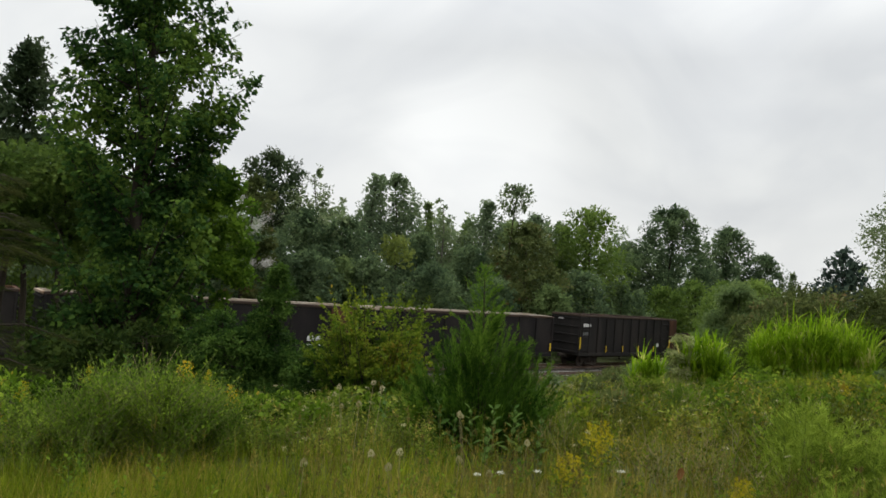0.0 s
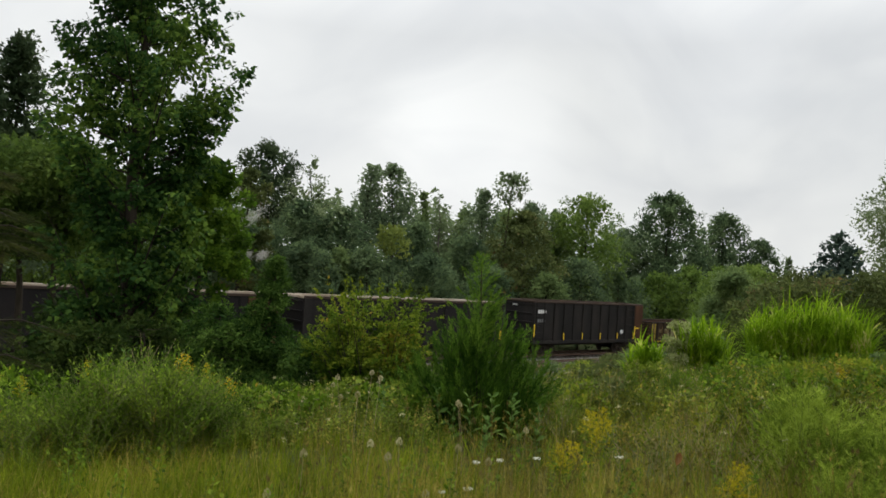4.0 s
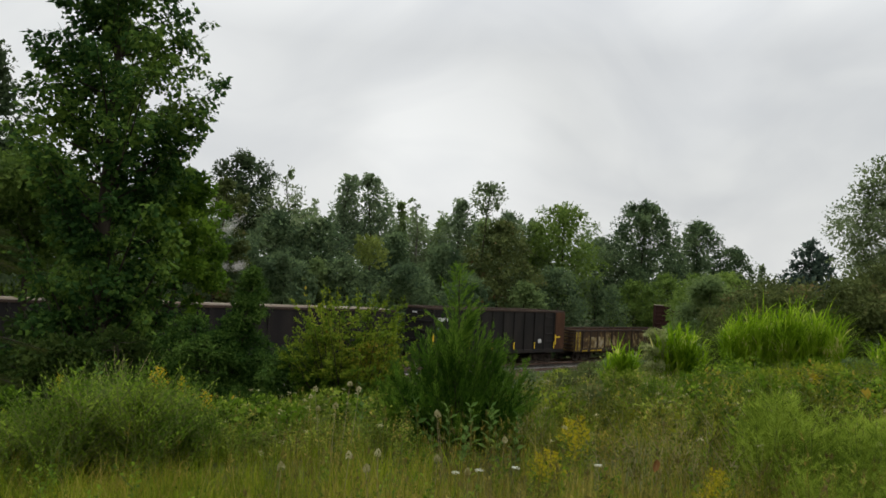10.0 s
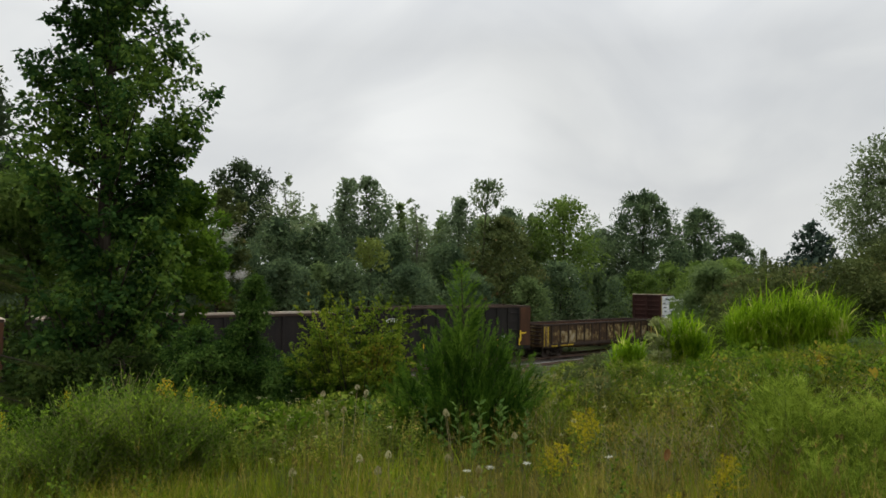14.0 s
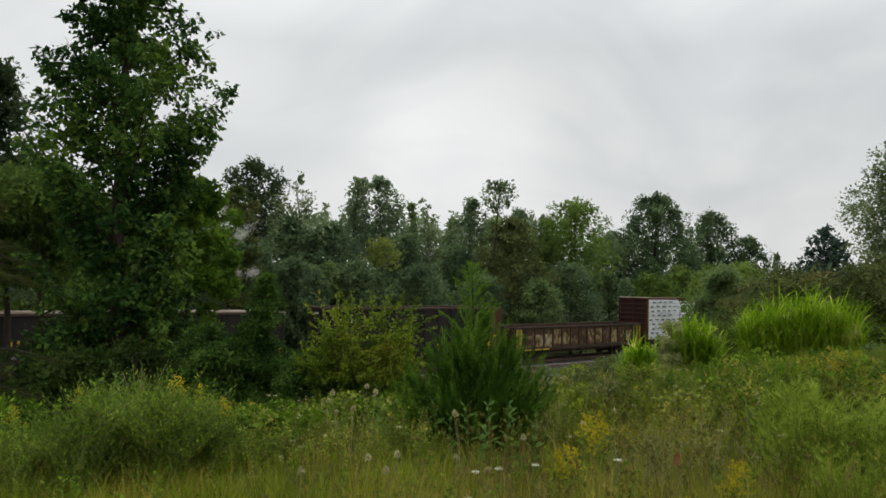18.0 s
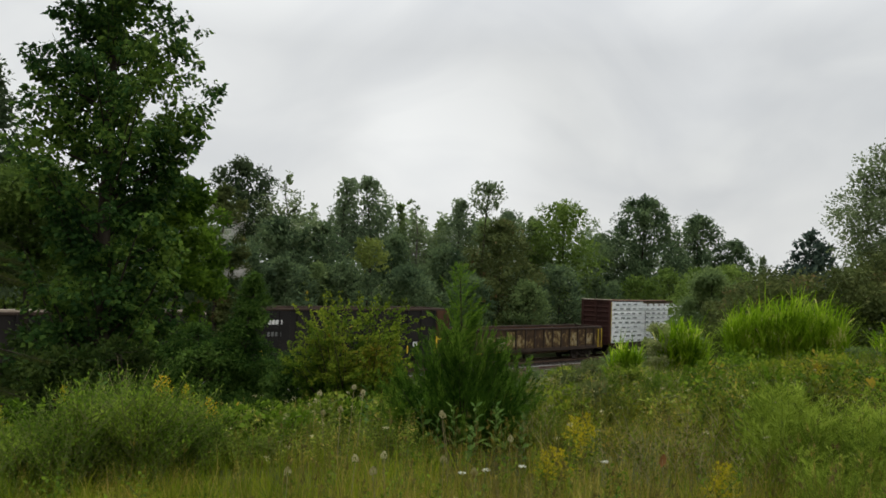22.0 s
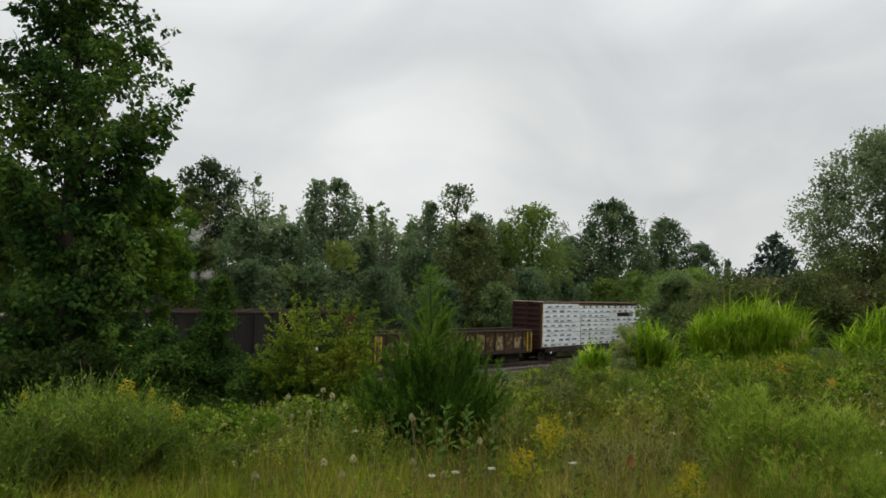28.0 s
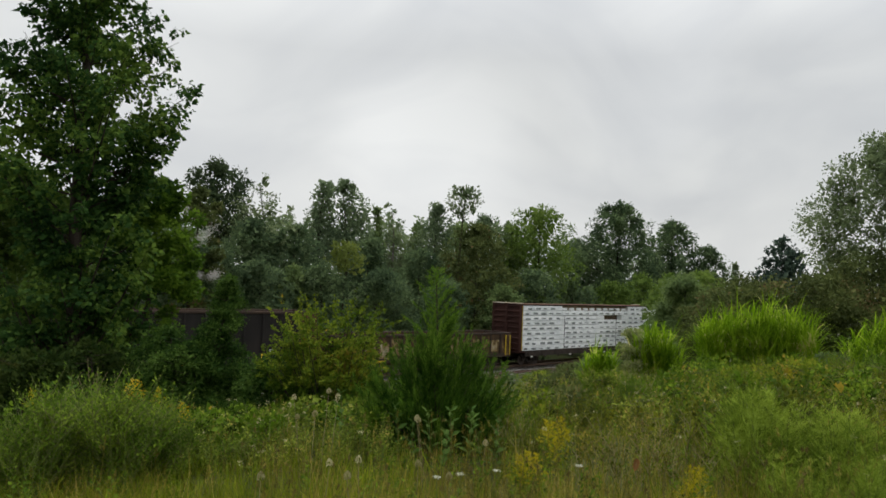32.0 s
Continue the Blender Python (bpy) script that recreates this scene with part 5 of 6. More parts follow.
def twiggy_shrub():
    """Yellow-green shrub: a fan of ragged upright shoots with leaves all along them."""
    rng = np.random.default_rng(19)
    x, y, z0 = spot(-6.3, 14.0)
    th = thing("shrub", "yellow-green shrub with ragged upright twigs", "shrub", Matrix.Translation((x, y, z0)))
    H = 5.78 - z0
    P, A, S, Q, B, T = [], [], [], [], [], []
    for i in range(130):
        a = rng.uniform(0, 2 * np.pi)
        tilt = (0.52 if i < 46 else 0.98) * math.sqrt(rng.uniform(0, 1))
        l = H * (rng.uniform(0.6, 1.08) if i < 46 else rng.uniform(0.35, 0.84)) * (1.0 - 0.12 * tilt)
        d = np.array([math.cos(a) * tilt, math.sin(a) * tilt, 1.0]) / math.hypot(1, tilt)
        base = np.array([math.cos(a) * 0.12, math.sin(a) * 0.12, 0])
        end = base + d * l + np.array([0, 0, 0.06 * l])
        mid = base + d * l * 0.5 + np.array([math.cos(a), math.sin(a), 0]) * 0.10 * l * tilt + rng.normal(0, 0.05, 3)
        part("limb", tri_mesh("limb", *tube([base, mid, end], [0.013, 0.008, 0.002], 4), BARK), None, th)
        curve = lambda t: (1 - t) ** 2 * base + 2 * t * (1 - t) * mid + t * t * end
        twigs = [(lambda t: curve(0.12 + 0.88 * t), 90)]
        for k in range(6):
            t0 = rng.uniform(0.2, 0.85)
            s = curve(t0)
            e = s + unit(rng.normal(0, 1.0, 3) * np.array([1.3, 1.3, 0.45]) + d * 0.5) * l * rng.uniform(0.13, 0.30)
            twigs.append((lambda t, s=s, e=e: s + (e - s) * t, 46))
        for f, m in twigs:
            t = rng.uniform(0.05, 1.0, m)
            p = np.array([f(q) for q in t]) + rng.normal(0, 0.012, (m, 3))
            dd = unit(f(1.0) - f(0.6))
            ax = dd * 0.7 + rng.normal(0, 0.6, (m, 3))
            # upper outer leaves take a brighter yellow-green: light from above put into colour
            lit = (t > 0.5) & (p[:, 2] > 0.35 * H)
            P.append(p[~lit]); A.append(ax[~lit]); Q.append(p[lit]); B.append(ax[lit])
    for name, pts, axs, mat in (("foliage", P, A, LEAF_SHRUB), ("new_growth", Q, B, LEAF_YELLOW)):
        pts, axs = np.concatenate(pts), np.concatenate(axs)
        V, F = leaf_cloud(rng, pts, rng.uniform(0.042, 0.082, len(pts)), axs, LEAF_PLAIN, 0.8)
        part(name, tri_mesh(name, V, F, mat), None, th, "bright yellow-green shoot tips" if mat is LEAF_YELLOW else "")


def cedar():
    """Young red cedar: a broad body of steep plume-like shoots and a thin open leader."""
    rng = np.random.default_rng(41)
    x, y, z0 = spot(2.2, 9.2)
    th = thing("cedar_shrub", "young dark-green cedar with feathery upright shoots", "shrub", Matrix.Translation((x, y, z0)))
    tip, body = 6.27 - z0, 5.62 - z0
    part("trunk", tri_mesh("trunk", *tube([(0, 0, -0.1), (0.01, 0, 0.5 * body), (-0.05, 0.0, body), (-0.08, 0.0, tip)], [0.045, 0.03, 0.013, 0.003], 7), BARK, smooth=True), None, th)
    P, A, Q, B = [], [], [], []

    def plume(foot, d, l, n, lighter, wide=0.02):
        t = rng.uniform(0, 1, n)
        side = unit(rng.normal(size=(n, 3)))
        p = foot + unit(d) * l * t[:, None] + side * (wide * (1.15 - t))[:, None] + np.array([0, 0, 0.06 * l]) * (t**2)[:, None]
        (Q if lighter else P).append(p)
        (B if lighter else A).append(unit(d) + side * 0.45)

    def cover_top(rho):
        return body * np.interp(rho, [0, 0.35, 0.6, 0.85, 1.0, 1.1], [1.0, 0.80, 0.68, 0.53, 0.38, 0.22])

    for i in range(120):
        a = i * 2.4 + rng.uniform(-0.4, 0.4)
        rho = math.sqrt((i + 0.5) / 120) * 1.0
        zt = cover_top(rho) * (rng.uniform(0.45, 1.0) if i % 3 else rng.uniform(0.9, 1.08))
        if rho > 0.6 and i % 5 < 3:
            zt = rng.uniform(0.12, 0.75)
        end = np.array([rho * math.cos(a) * 0.95, rho * math.sin(a) * 0.95, zt])
        base = np.array([0, 0, max(0.02, zt - 0.95 * rho - 0.35) * 0.8])
        mid = base * 0.35 + end * 0.65 + np.array([0, 0, -0.22 * rho])
        part("limb", tri_mesh("limb", *tube([base, mid, end], [0.011, 0.007, 0.002], 4), BARK), None, th)
        out = np.array([math.cos(a), math.sin(a), 0.0])
        for k in range(13):
            t = 0.25 + 0.75 * (k + rng.uniform(0, 0.9)) / 13
            c = (1 - t) ** 2 * base + 2 * t * (1 - t) * mid + t * t * end
            lim = unit(end - mid)
            d = lim * 0.8 + out * rng.uniform(0.1, 0.7) + np.array([0, 0, 0.5]) + rng.normal(0, 0.28, 3)
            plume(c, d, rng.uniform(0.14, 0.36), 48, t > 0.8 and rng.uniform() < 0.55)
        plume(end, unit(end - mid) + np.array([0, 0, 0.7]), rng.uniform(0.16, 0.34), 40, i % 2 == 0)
    # the open leader with short steep twigs
    for k in range(44):
        t = (k + rng.uniform(0, 0.8)) / 44
        z = body * 0.72 + (tip - body * 0.72) * t
        a = k * 2.4
        d = np.array([math.cos(a), math.sin(a), rng.uniform(0.55, 1.2)])
        plume(np.array([-0.05 - 0.03 * t, 0, z]), d, (0.52 * (1 - t) ** 0.8 + 0.06) * rng.uniform(0.6, 1.15), int(80 * (1.1 - t)) + 10, True, 0.016)
    plume(np.array([-0.07, 0, tip - 0.2]), np.array([0, 0, 1.0]), 0.22, 26, True, 0.012)
    # needles that fill the inside, in the darker green
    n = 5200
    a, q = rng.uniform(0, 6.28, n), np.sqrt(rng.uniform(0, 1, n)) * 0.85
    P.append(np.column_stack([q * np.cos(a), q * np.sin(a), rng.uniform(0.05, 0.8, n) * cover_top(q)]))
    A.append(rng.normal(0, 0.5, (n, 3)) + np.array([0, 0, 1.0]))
    # tips and leader are a paler, yellower green than the body
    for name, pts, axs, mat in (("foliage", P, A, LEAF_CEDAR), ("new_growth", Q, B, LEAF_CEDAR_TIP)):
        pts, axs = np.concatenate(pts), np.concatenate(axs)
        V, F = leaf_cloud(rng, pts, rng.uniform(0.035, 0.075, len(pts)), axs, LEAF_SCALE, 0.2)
        part(name, tri_mesh(name, V, F, mat), None, th, "light yellow-green outer shoots" if mat is LEAF_CEDAR_TIP else "")


def hemlock():
    """Dark evergreen with flat layered boughs; its trunk stands outside to the left."""
    rng = np.random.default_rng(43)
    x, y, z0 = spot(-33.8, 13.5)
    th = thing("evergreen_tree", "dark brownish-green evergreen with layered drooping boughs", "tree", Matrix.Translation((x, y, z0)))
    part("trunk", tri_mesh("trunk", *tube([(0, 0, -0.2), (0.03, 0, 2.2), (0, 0, 4.2)], [0.11, 0.07, 0.01], 8), BARK, smooth=True), None, th)
    P, A = [], []
    for i in range(54):
        h = 0.5 + 3.5 * i / 54
        a = rng.uniform(0, 2 * np.pi)
        reach = (1.9 - 0.28 * h) * rng.uniform(0.75, 1.1)
        if 4.95 < h + z0 < 5.85 and math.cos(a) > -0.2:
            continue
        end = np.array([reach * math.cos(a), reach * math.sin(a), h - 0.12 * reach])
        base = np.array([0, 0, h])
        mid = (base + end) / 2 + np.array([0, 0, 0.10 * reach])
        part("limb", tri_mesh("limb", *tube([base, mid, end], [0.022, 0.013, 0.003], 4), BARK), None, th)
        side = np.array([-math.sin(a), math.cos(a), 0])
        for t in np.linspace(0.2, 1.0, 12):
            c = (1 - t) ** 2 * base + 2 * t * (1 - t) * mid + t * t * end
            m = 26
            w = 0.34 * (1.15 - t) + 0.06
            q = rng.uniform(-1, 1, m)
            P.append(c + side * (q * w)[:, None] + rng.normal(0, 0.02, (m, 3)))
            A.append(unit(end - base) + side * (q * 1.2)[:, None] + rng.normal(0, 0.25, (m, 3)) + np.array([0, 0, -0.2]))
    P, A = np.concatenate(P), np.concatenate(A)
    V, F = leaf_cloud(rng, P, rng.uniform(0.08, 0.16, len(P)), A, LEAF_NEEDLE, 1.5)
    part("foliage", tri_mesh("foliage", V, F, LEAF_HEMLOCK), None, th)


maple()
near_trees()
twiggy_shrub()
cedar()
hemlock()


# ---------------------------------------------------------------- tall grass, meadow plants
def blade(length, width, bend, segs=4, yaw=0.0, base=(0, 0)):
    """One arching blade of grass."""
    V, F = [], []
    c, s = math.cos(yaw), math.sin(yaw)
    for i in range(segs + 1):
        t = i / segs
        a = bend * t
        out = length * (1 - math.cos(a)) / max(bend, 1e-3)
        up = length * math.sin(a) / max(bend, 1e-3)
        w = width * (1 - t**1.6) * (0.55 + 0.9 * min(t * 3, 1) * 0.5)
        px, py = base[0] + out * c, base[1] + out * s
        if i < segs:
            V += [(px - s * w / 2, py + c * w / 2, up), (px + s * w / 2, py - c * w / 2, up)]
        else:
            V.append((px, py, up))
    for i in range(segs - 1):
        a = 2 * i
        F += [(a, a + 1, a + 3), (a, a + 3, a + 2)]
    a = 2 * (segs - 1)
    F.append((a, a + 1, a + 2))
    return np.array(V, float), np.array(F)


def with_index(pieces):
    """Joins (V, F, k) pieces, keeping a material index."""
    V, F = join([(v, f) for v, f, k in pieces])
    return V, F, np.concatenate([np.full(len(f), k) for v, f, k in pieces])


def tuft(rng, n=8, h=0.5, w=0.007, bend=(0.2, 1.3), spread=0.05):
    return with_index([(*blade(h * rng.uniform(0.55, 1.1), w * rng.uniform(0.7, 1.3), rng.uniform(*bend), 3, rng.uniform(0, 6.28), rng.normal(0, spread, 2)), 0) for _ in range(n)])


def stalk(rng, h=0.75, head=0.16):
    """A dry flowering stalk with a feathery seed head."""
    q = rng.normal(0, 0.05, 2)
    pieces = [(*tube([(0, 0, 0), (q[0] * 0.4, q[1] * 0.4, h * 0.6), (q[0], q[1], h)], [0.0022, 0.0018, 0.0008], 3), 0)]
    n = 16
    t = rng.uniform(0, 1, n)
    P = np.column_stack([q[0] + rng.normal(0, 0.006, n), q[1] + rng.normal(0, 0.006, n), h - head + head * t])
    pieces.append((*leaf_cloud(rng, P, rng.uniform(0.018, 0.04, n) * (1.1 - 0.6 * t), rng.normal(0, 0.35, (n, 3)) + np.array([0, 0, 1.0]), LEAF_NARROW, 0.1), 0))
    return with_index(pieces)


def herb(rng, h=0.7, leaves=26, size=0.07, template=LEAF_NARROW, branch=3, rise=0.35, top=0.0):
    """A leafy meadow plant: a stem with a few side shoots, leaves all along. Index 0 stem, 1 leaf."""
    pieces = []
    shoots = [(np.array([0, 0, 0]), np.array([*rng.normal(0, 0.04 * h, 2), h]))]
    for _ in range(branch):
        t = rng.uniform(0.3, 0.75)
        b = shoots[0][1] * t
        a = rng.uniform(0, 6.28)
        l = h * rng.uniform(0.25, 0.5)
        shoots.append((b, b + np.array([0.6 * l * math.cos(a), 0.6 * l * math.sin(a), 0.8 * l])))
    per = max(3, leaves // len(shoots))
    for i, (a, b) in enumerate(shoots):
        pieces.append((*tube([a, (a + b) / 2 + rng.normal(0, 0.01, 3), b], [0.004, 0.003, 0.001], 3), 0))
        n = per * 2 if i == 0 else per
        t = np.linspace(0.12, 1.0, n)
        P = a + (b - a) * t[:, None]
        ang = np.arange(n) * 2.4 + rng.uniform(0, 6)
        ax = np.column_stack([np.cos(ang), np.sin(ang), np.full(n, rise)]) + rng.normal(0, 0.2, (n, 3)) + np.array([0, 0, 1]) * (t**3)[:, None]
        pieces.append((*leaf_cloud(rng, P, size * (1.15 - 0.6 * t) * rng.uniform(0.7, 1.2, n), ax, template, 1.2), 1))
    return with_index(pieces)


def feathery(rng, h=0.8):
    """A feathery fine-leaved plant. Index 0 stem, 1 leaf."""
    pieces = []
    top = np.array([*rng.normal(0, 0.07, 2), h])
    pieces.append((*tube([(0, 0, 0), top * 0.5, top], [0.004, 0.003, 0.001], 3), 0))
    for k in range(13):
        t = 0.25 + 0.75 * k / 12
        b = top * t
        a = k * 2.4 + rng.uniform(-0.4, 0.4)
        l = h * 0.34 * (1.2 - t)
        e = b + np.array([l * math.cos(a), l * math.sin(a), l * 0.75])
        n = 9
        q = np.linspace(0.1, 1, n)
        P = b + (e - b) * q[:, None]
        pieces.append((*leaf_cloud(rng, P, rng.uniform(0.06, 0.11, n), rng.normal(0, 0.5, (n, 3)) + unit(e - b) + np.array([0, 0, 0.3]), LEAF_NEEDLE, 0.2), 1))
    return with_index(pieces)


def goldenrod_head(rng, h, size=0.2, n=110):
    """Cone-shaped plume at height h: tiny yellow flowers along arching side sprays."""
    P, A = [], []
    sprays = 18
    for k in range(sprays):
        q = k / (sprays - 1)
        a = k * 2.4 + rng.uniform(-0.4, 0.4)
        l = size * (0.62 - 0.5 * q) * rng.uniform(0.7, 1.1)
        m = max(3, n // sprays)
        t = rng.uniform(0.1, 1, m)
        P.append(np.column_stack([l * t * math.cos(a), l * t * math.sin(a), h - size * 1.1 * (1 - q) + l * (0.75 * t - 0.45 * t * t)]) + rng.normal(0, 0.006, (m, 3)))
        A.append(rng.normal(0, 1, (m, 3)) + np.array([0, 0, 0.5]))
    P, A = np.concatenate(P), np.concatenate(A)
    return leaf_cloud(rng, P, rng.uniform(0.007, 0.015, len(P)), A, LEAF_PLAIN)


def on_ground(b, r):
    x, y = r * np.sin(np.radians(b)), r * np.cos(np.radians(b))
    return np.column_stack([x, y, ground_z(x, y) - 0.02])


def cover(name, label, category, rng, templates, b, r, scale, materials, lean=0.12):
    P = on_ground(b, r)
    V, F, M = scatter(rng, templates, P, rng.uniform(0, 6.28, len(P)), scale, lean)
    ob = new(name, tri_mesh(name, V, F, materials, M))
    return tagged(ob, label, category, kind="stuff")


def clumped(rng, b, r, lo, shift=0.0):
    """Keeps more of the plants where the meadow grows in clumps."""
    x, y = r * np.sin(np.radians(b)) + shift, r * np.cos(np.radians(b)) - shift
    q = np.sin(1.9 * x + 0.7 * np.sin(1.3 * y)) * np.sin(1.6 * y + 0.9 * np.sin(1.1 * x)) + 0.5 * np.sin(3.7 * x + 1.0) * np.sin(4.1 * y)
    keep = rng.uniform(0, 1, len(b)) < np.clip(0.5 + 0.75 * q, lo, 1)
    return b[keep], r[keep], np.clip(0.92 + 0.25 * q[keep], 0.6, 1.25)


def tall_grass():
    """Stands of reed grass: upright culms with long blades that rise and then droop at the tips."""
    rng = np.random.default_rng(51)
    rows = [(25.4, 24.5, 1.50, 0.7, 3.0, 260, "wide stand of tall bright-green reed grass"), (18.5, 20.4, 0.5, 0.4, 2.25, 84, "stand of tall bright-green reed grass with pale arching tips"),
            (14.4, 18.6, 0.28, 0.3, 1.7, 54, "low clump of bright-green reed grass"), (33.6, 21.5, 0.85, 0.8, 2.2, 90, "stand of tall reed grass at the meadow's edge")]
    for b, r, wx, wy, h, n, text in rows:
        x, y, z = spot(b, r)
        pieces = []
        c, s = math.cos(radians(-b)), math.sin(radians(-b))
        for i in range(n):
            u, v = rng.uniform(-1.0, 1.0, 2)
            hh = h * np.interp(abs(u + 0.08), [0, 0.4, 0.75, 1.1], [1.03, 0.97, 0.82, 0.52]) * rng.uniform(0.72, 1.04)
            bx, by = u * wx * c - v * wy * s, u * wx * s + v * wy * c
            lean = (0.10 * u + rng.normal(0, 0.05)) * hh
            lx, ly = lean * c, lean * s + rng.normal(0, 0.05) * hh
            top = 0.68
            pieces.append(tube([(bx, by, 0), (bx + lx * 0.35, by + ly * 0.35, hh * 0.4), (bx + lx, by + ly, hh * top)], [0.008, 0.007, 0.004], 3))
            for k in range(10):
                t = 0.18 + 0.82 * (k + rng.uniform(0, 0.8)) / 10
                V, F = blade(rng.uniform(0.30, 0.50) * h * (0.7 + 0.3 * t), rng.uniform(0.026, 0.050), rng.uniform(0.6, 1.2) if rng.uniform() < 0.25 else rng.uniform(1.4, 2.4), 8, 0.0)
                tilt, yw = rng.uniform(0.06, 0.42) * (1.2 - 0.5 * t), k * 2.6 + rng.uniform(-0.6, 0.6)
                ct, st, cy, sy = math.cos(tilt), math.sin(tilt), math.cos(yw), math.sin(yw)
                X, Z = V[:, 0] * ct + V[:, 2] * st, V[:, 2] * ct - V[:, 0] * st
                pieces.append((np.column_stack([X * cy - V[:, 1] * sy, X * sy + V[:, 1] * cy, Z]) + np.array([bx + lx * t, by + ly * t, hh * t * top]), F))
        V, F = join(pieces)
        V[:, 2] += ground_z(V[:, 0] + x, V[:, 1] + y) - z - 0.05
        ob = new("reed_grass", tri_mesh("reed_grass", V, F, LEAF_REED))
        ob.location = (x, y, z)
        tagged(ob, text, "tall grass", "stands of reed grass", "stuff")


def meadow():
    rng = np.random.default_rng(61)
    U = rng.uniform
    # grass everywhere, thinning with distance
    n = 6800
    r = np.exp(U(np.log(2.4), np.log(30), n))
    b = U(-37, 38, n)
    tufts = [tuft(rng, 9, 0.5, 0.008, (0.3, 1.9), 0.07) for _ in range(6)] + [tuft(rng, 6, 0.6, 0.012, (0.5, 1.9)) for _ in range(2)]
    tanny = (b > 1) & (b < 22) & (r < 10)
    keep = (~tanny | (U(0, 1, n) < 0.5)) & ((r < 13) | (U(0, 1, n) < 0.5))
    b, r, n = b[keep], r[keep], int(keep.sum())
    cover("meadow_grass", "knee-high green meadow grass", "grass", rng, tufts, b, r, U(0.6, 1.25, n) * np.interp(r, [2, 7, 12, 30], [0.85, 0.95, 0.7, 0.75]), [LEAF_GRASS])
    n = 2600
    r = np.exp(U(np.log(2.6), np.log(13), n))
    b = np.where(U(0, 1, n) < 0.25, U(-37, -8, n), U(-8, 38, n))
    dry = [tuft(rng, 5, 0.6, 0.005, (0.1, 1.6), 0.08) for _ in range(6)] + [stalk(rng, 0.68, 0.1) for _ in range(3)]
    cover("dry_meadow_grass", "dry tan grass stalks with feathery seed heads", "dry grass", rng, dry, b, r, U(0.6, 1.15, n), [LEAF_DRY])
    n = 300
    r = np.exp(U(np.log(3.2), np.log(9), n))
    b = U(-14, 36, n)
    cover("brown_stalks", "thin brown flower stalks among the grass", "dry stalks", rng, [stalk(rng, 0.6, 0.05) for _ in range(4)], b, r, U(0.7, 1.2, n), [LEAF_BROWN_STALK])
    n = 170
    r = np.exp(U(np.log(3.4), np.log(8), n))
    b = U(-30, 22, n)
    cover("small_herbs", "small broad-leaved herbs among the grass", "herbs", rng, [herb(rng, 0.45, 26, 0.06, LEAF_PLAIN, 2) for _ in range(4)], b, r, U(0.6, 1.15, n), [STEM, LEAF_HERB])
    # the meadow goes on behind and beside the onlooker
    n = 1800
    r, b = 1.2 + 15 * np.sqrt(U(0, 1, n)), U(40, 320, n)
    cover("meadow_grass", "knee-high green meadow grass", "grass", rng, [tuft(rng, 6, 0.5, 0.02, (0.3, 1.5), 0.1) for _ in range(5)], b, r, U(0.6, 1.1, n), [LEAF_GRASS])
    # leafy bank of herbs, in mounds on the left
    herbs = [herb(rng, 0.95, 96, 0.062, LEAF_WILLOW, 8, 0.6) for _ in range(6)]
    B, R, S = [], [], []
    for cb, cr, wb, wr, k, sc in ((-25.5, 7.0, 2.8, 0.5, 84, 1.05), (-21.0, 7.0, 2.4, 0.5, 80, 1.1), (-29.8, 7.0, 1.6, 0.45, 45, 0.85), (-18.0, 7.4, 1.5, 0.5, 55, 0.95), (-23.0, 8.0, 4.0, 0.6, 90, 1.0)):
        u, v = rng.normal(0, 0.5, k), rng.normal(0, 0.5, k)
        B.append(cb + u * wb)
        R.append(cr + v * wr)
        S.append(0.93 * sc * U(0.62, 1.14, k) * np.clip(1.1 - 0.3 * (u * u + v * v), 0.5, 1.1))
    cover("leafy_herbs", "dense bank of small-leaved green herbs", "herbs", rng, herbs, np.concatenate(B), np.concatenate(R), np.concatenate(S), [STEM, LEAF_BANK])
    n = 340
    b, r = U(-19, -1, n), U(7.4, 12.0, n)
    pale = [herb(rng, 0.75, 46, 0.072, LEAF_PLAIN, 6, 0.2) for _ in range(5)]
    cover("pale_herbs", "tangle of pale-leaved herbs going to seed", "herbs", rng, pale, b, r, U(0.45, 0.85, n), [STEM, LEAF_PALE])
    n = 320
    b, r = U(-36, -2, n), U(9.0, 16, n)
    cover("tall_herbs", "tall green herbs on the slope", "herbs", rng, [herb(rng, 0.9, 50, 0.09, LEAF_NARROW, 5) for _ in range(4)], b, r, U(0.35, 0.72, n), [STEM, LEAF_HERB])
    # right-hand slope
    n = 2000
    b, r, grow = clumped(rng, U(6, 38, n), np.exp(U(np.log(8.0), np.log(26), n)), 0.03)
    n = len(b)
    size = grow * U(0.6, 1.25, n) * np.interp(r, [8, 16, 26], [1.1, 1.0, 0.75]) * np.interp(b, [6, 12, 18], [0.5, 0.65, 0.95])
    dull = U(0, 1, n) < np.interp(b, [6, 14, 24, 36], [0.9, 0.85, 0.72, 0.6])
    low = [herb(rng, 0.62, 46, 0.085, LEAF_WILLOW, 6, 0.6) for _ in range(5)]
    cover("slope_herbs", "low green herbs and seedlings on the slope", "herbs", rng, low, b[~dull], r[~dull], size[~dull], [STEM, LEAF_HERB])
    cover("dull_slope_herbs", "dull olive herbs on the slope above the railway", "herbs", rng, low, b[dull], r[dull], size[dull], [STEM, LEAF_DULL])
    n = 620
    b, r, grow = clumped(rng, U(7, 36, n), U(6.5, 20, n), 0.02, 1.7)
    n = len(b)
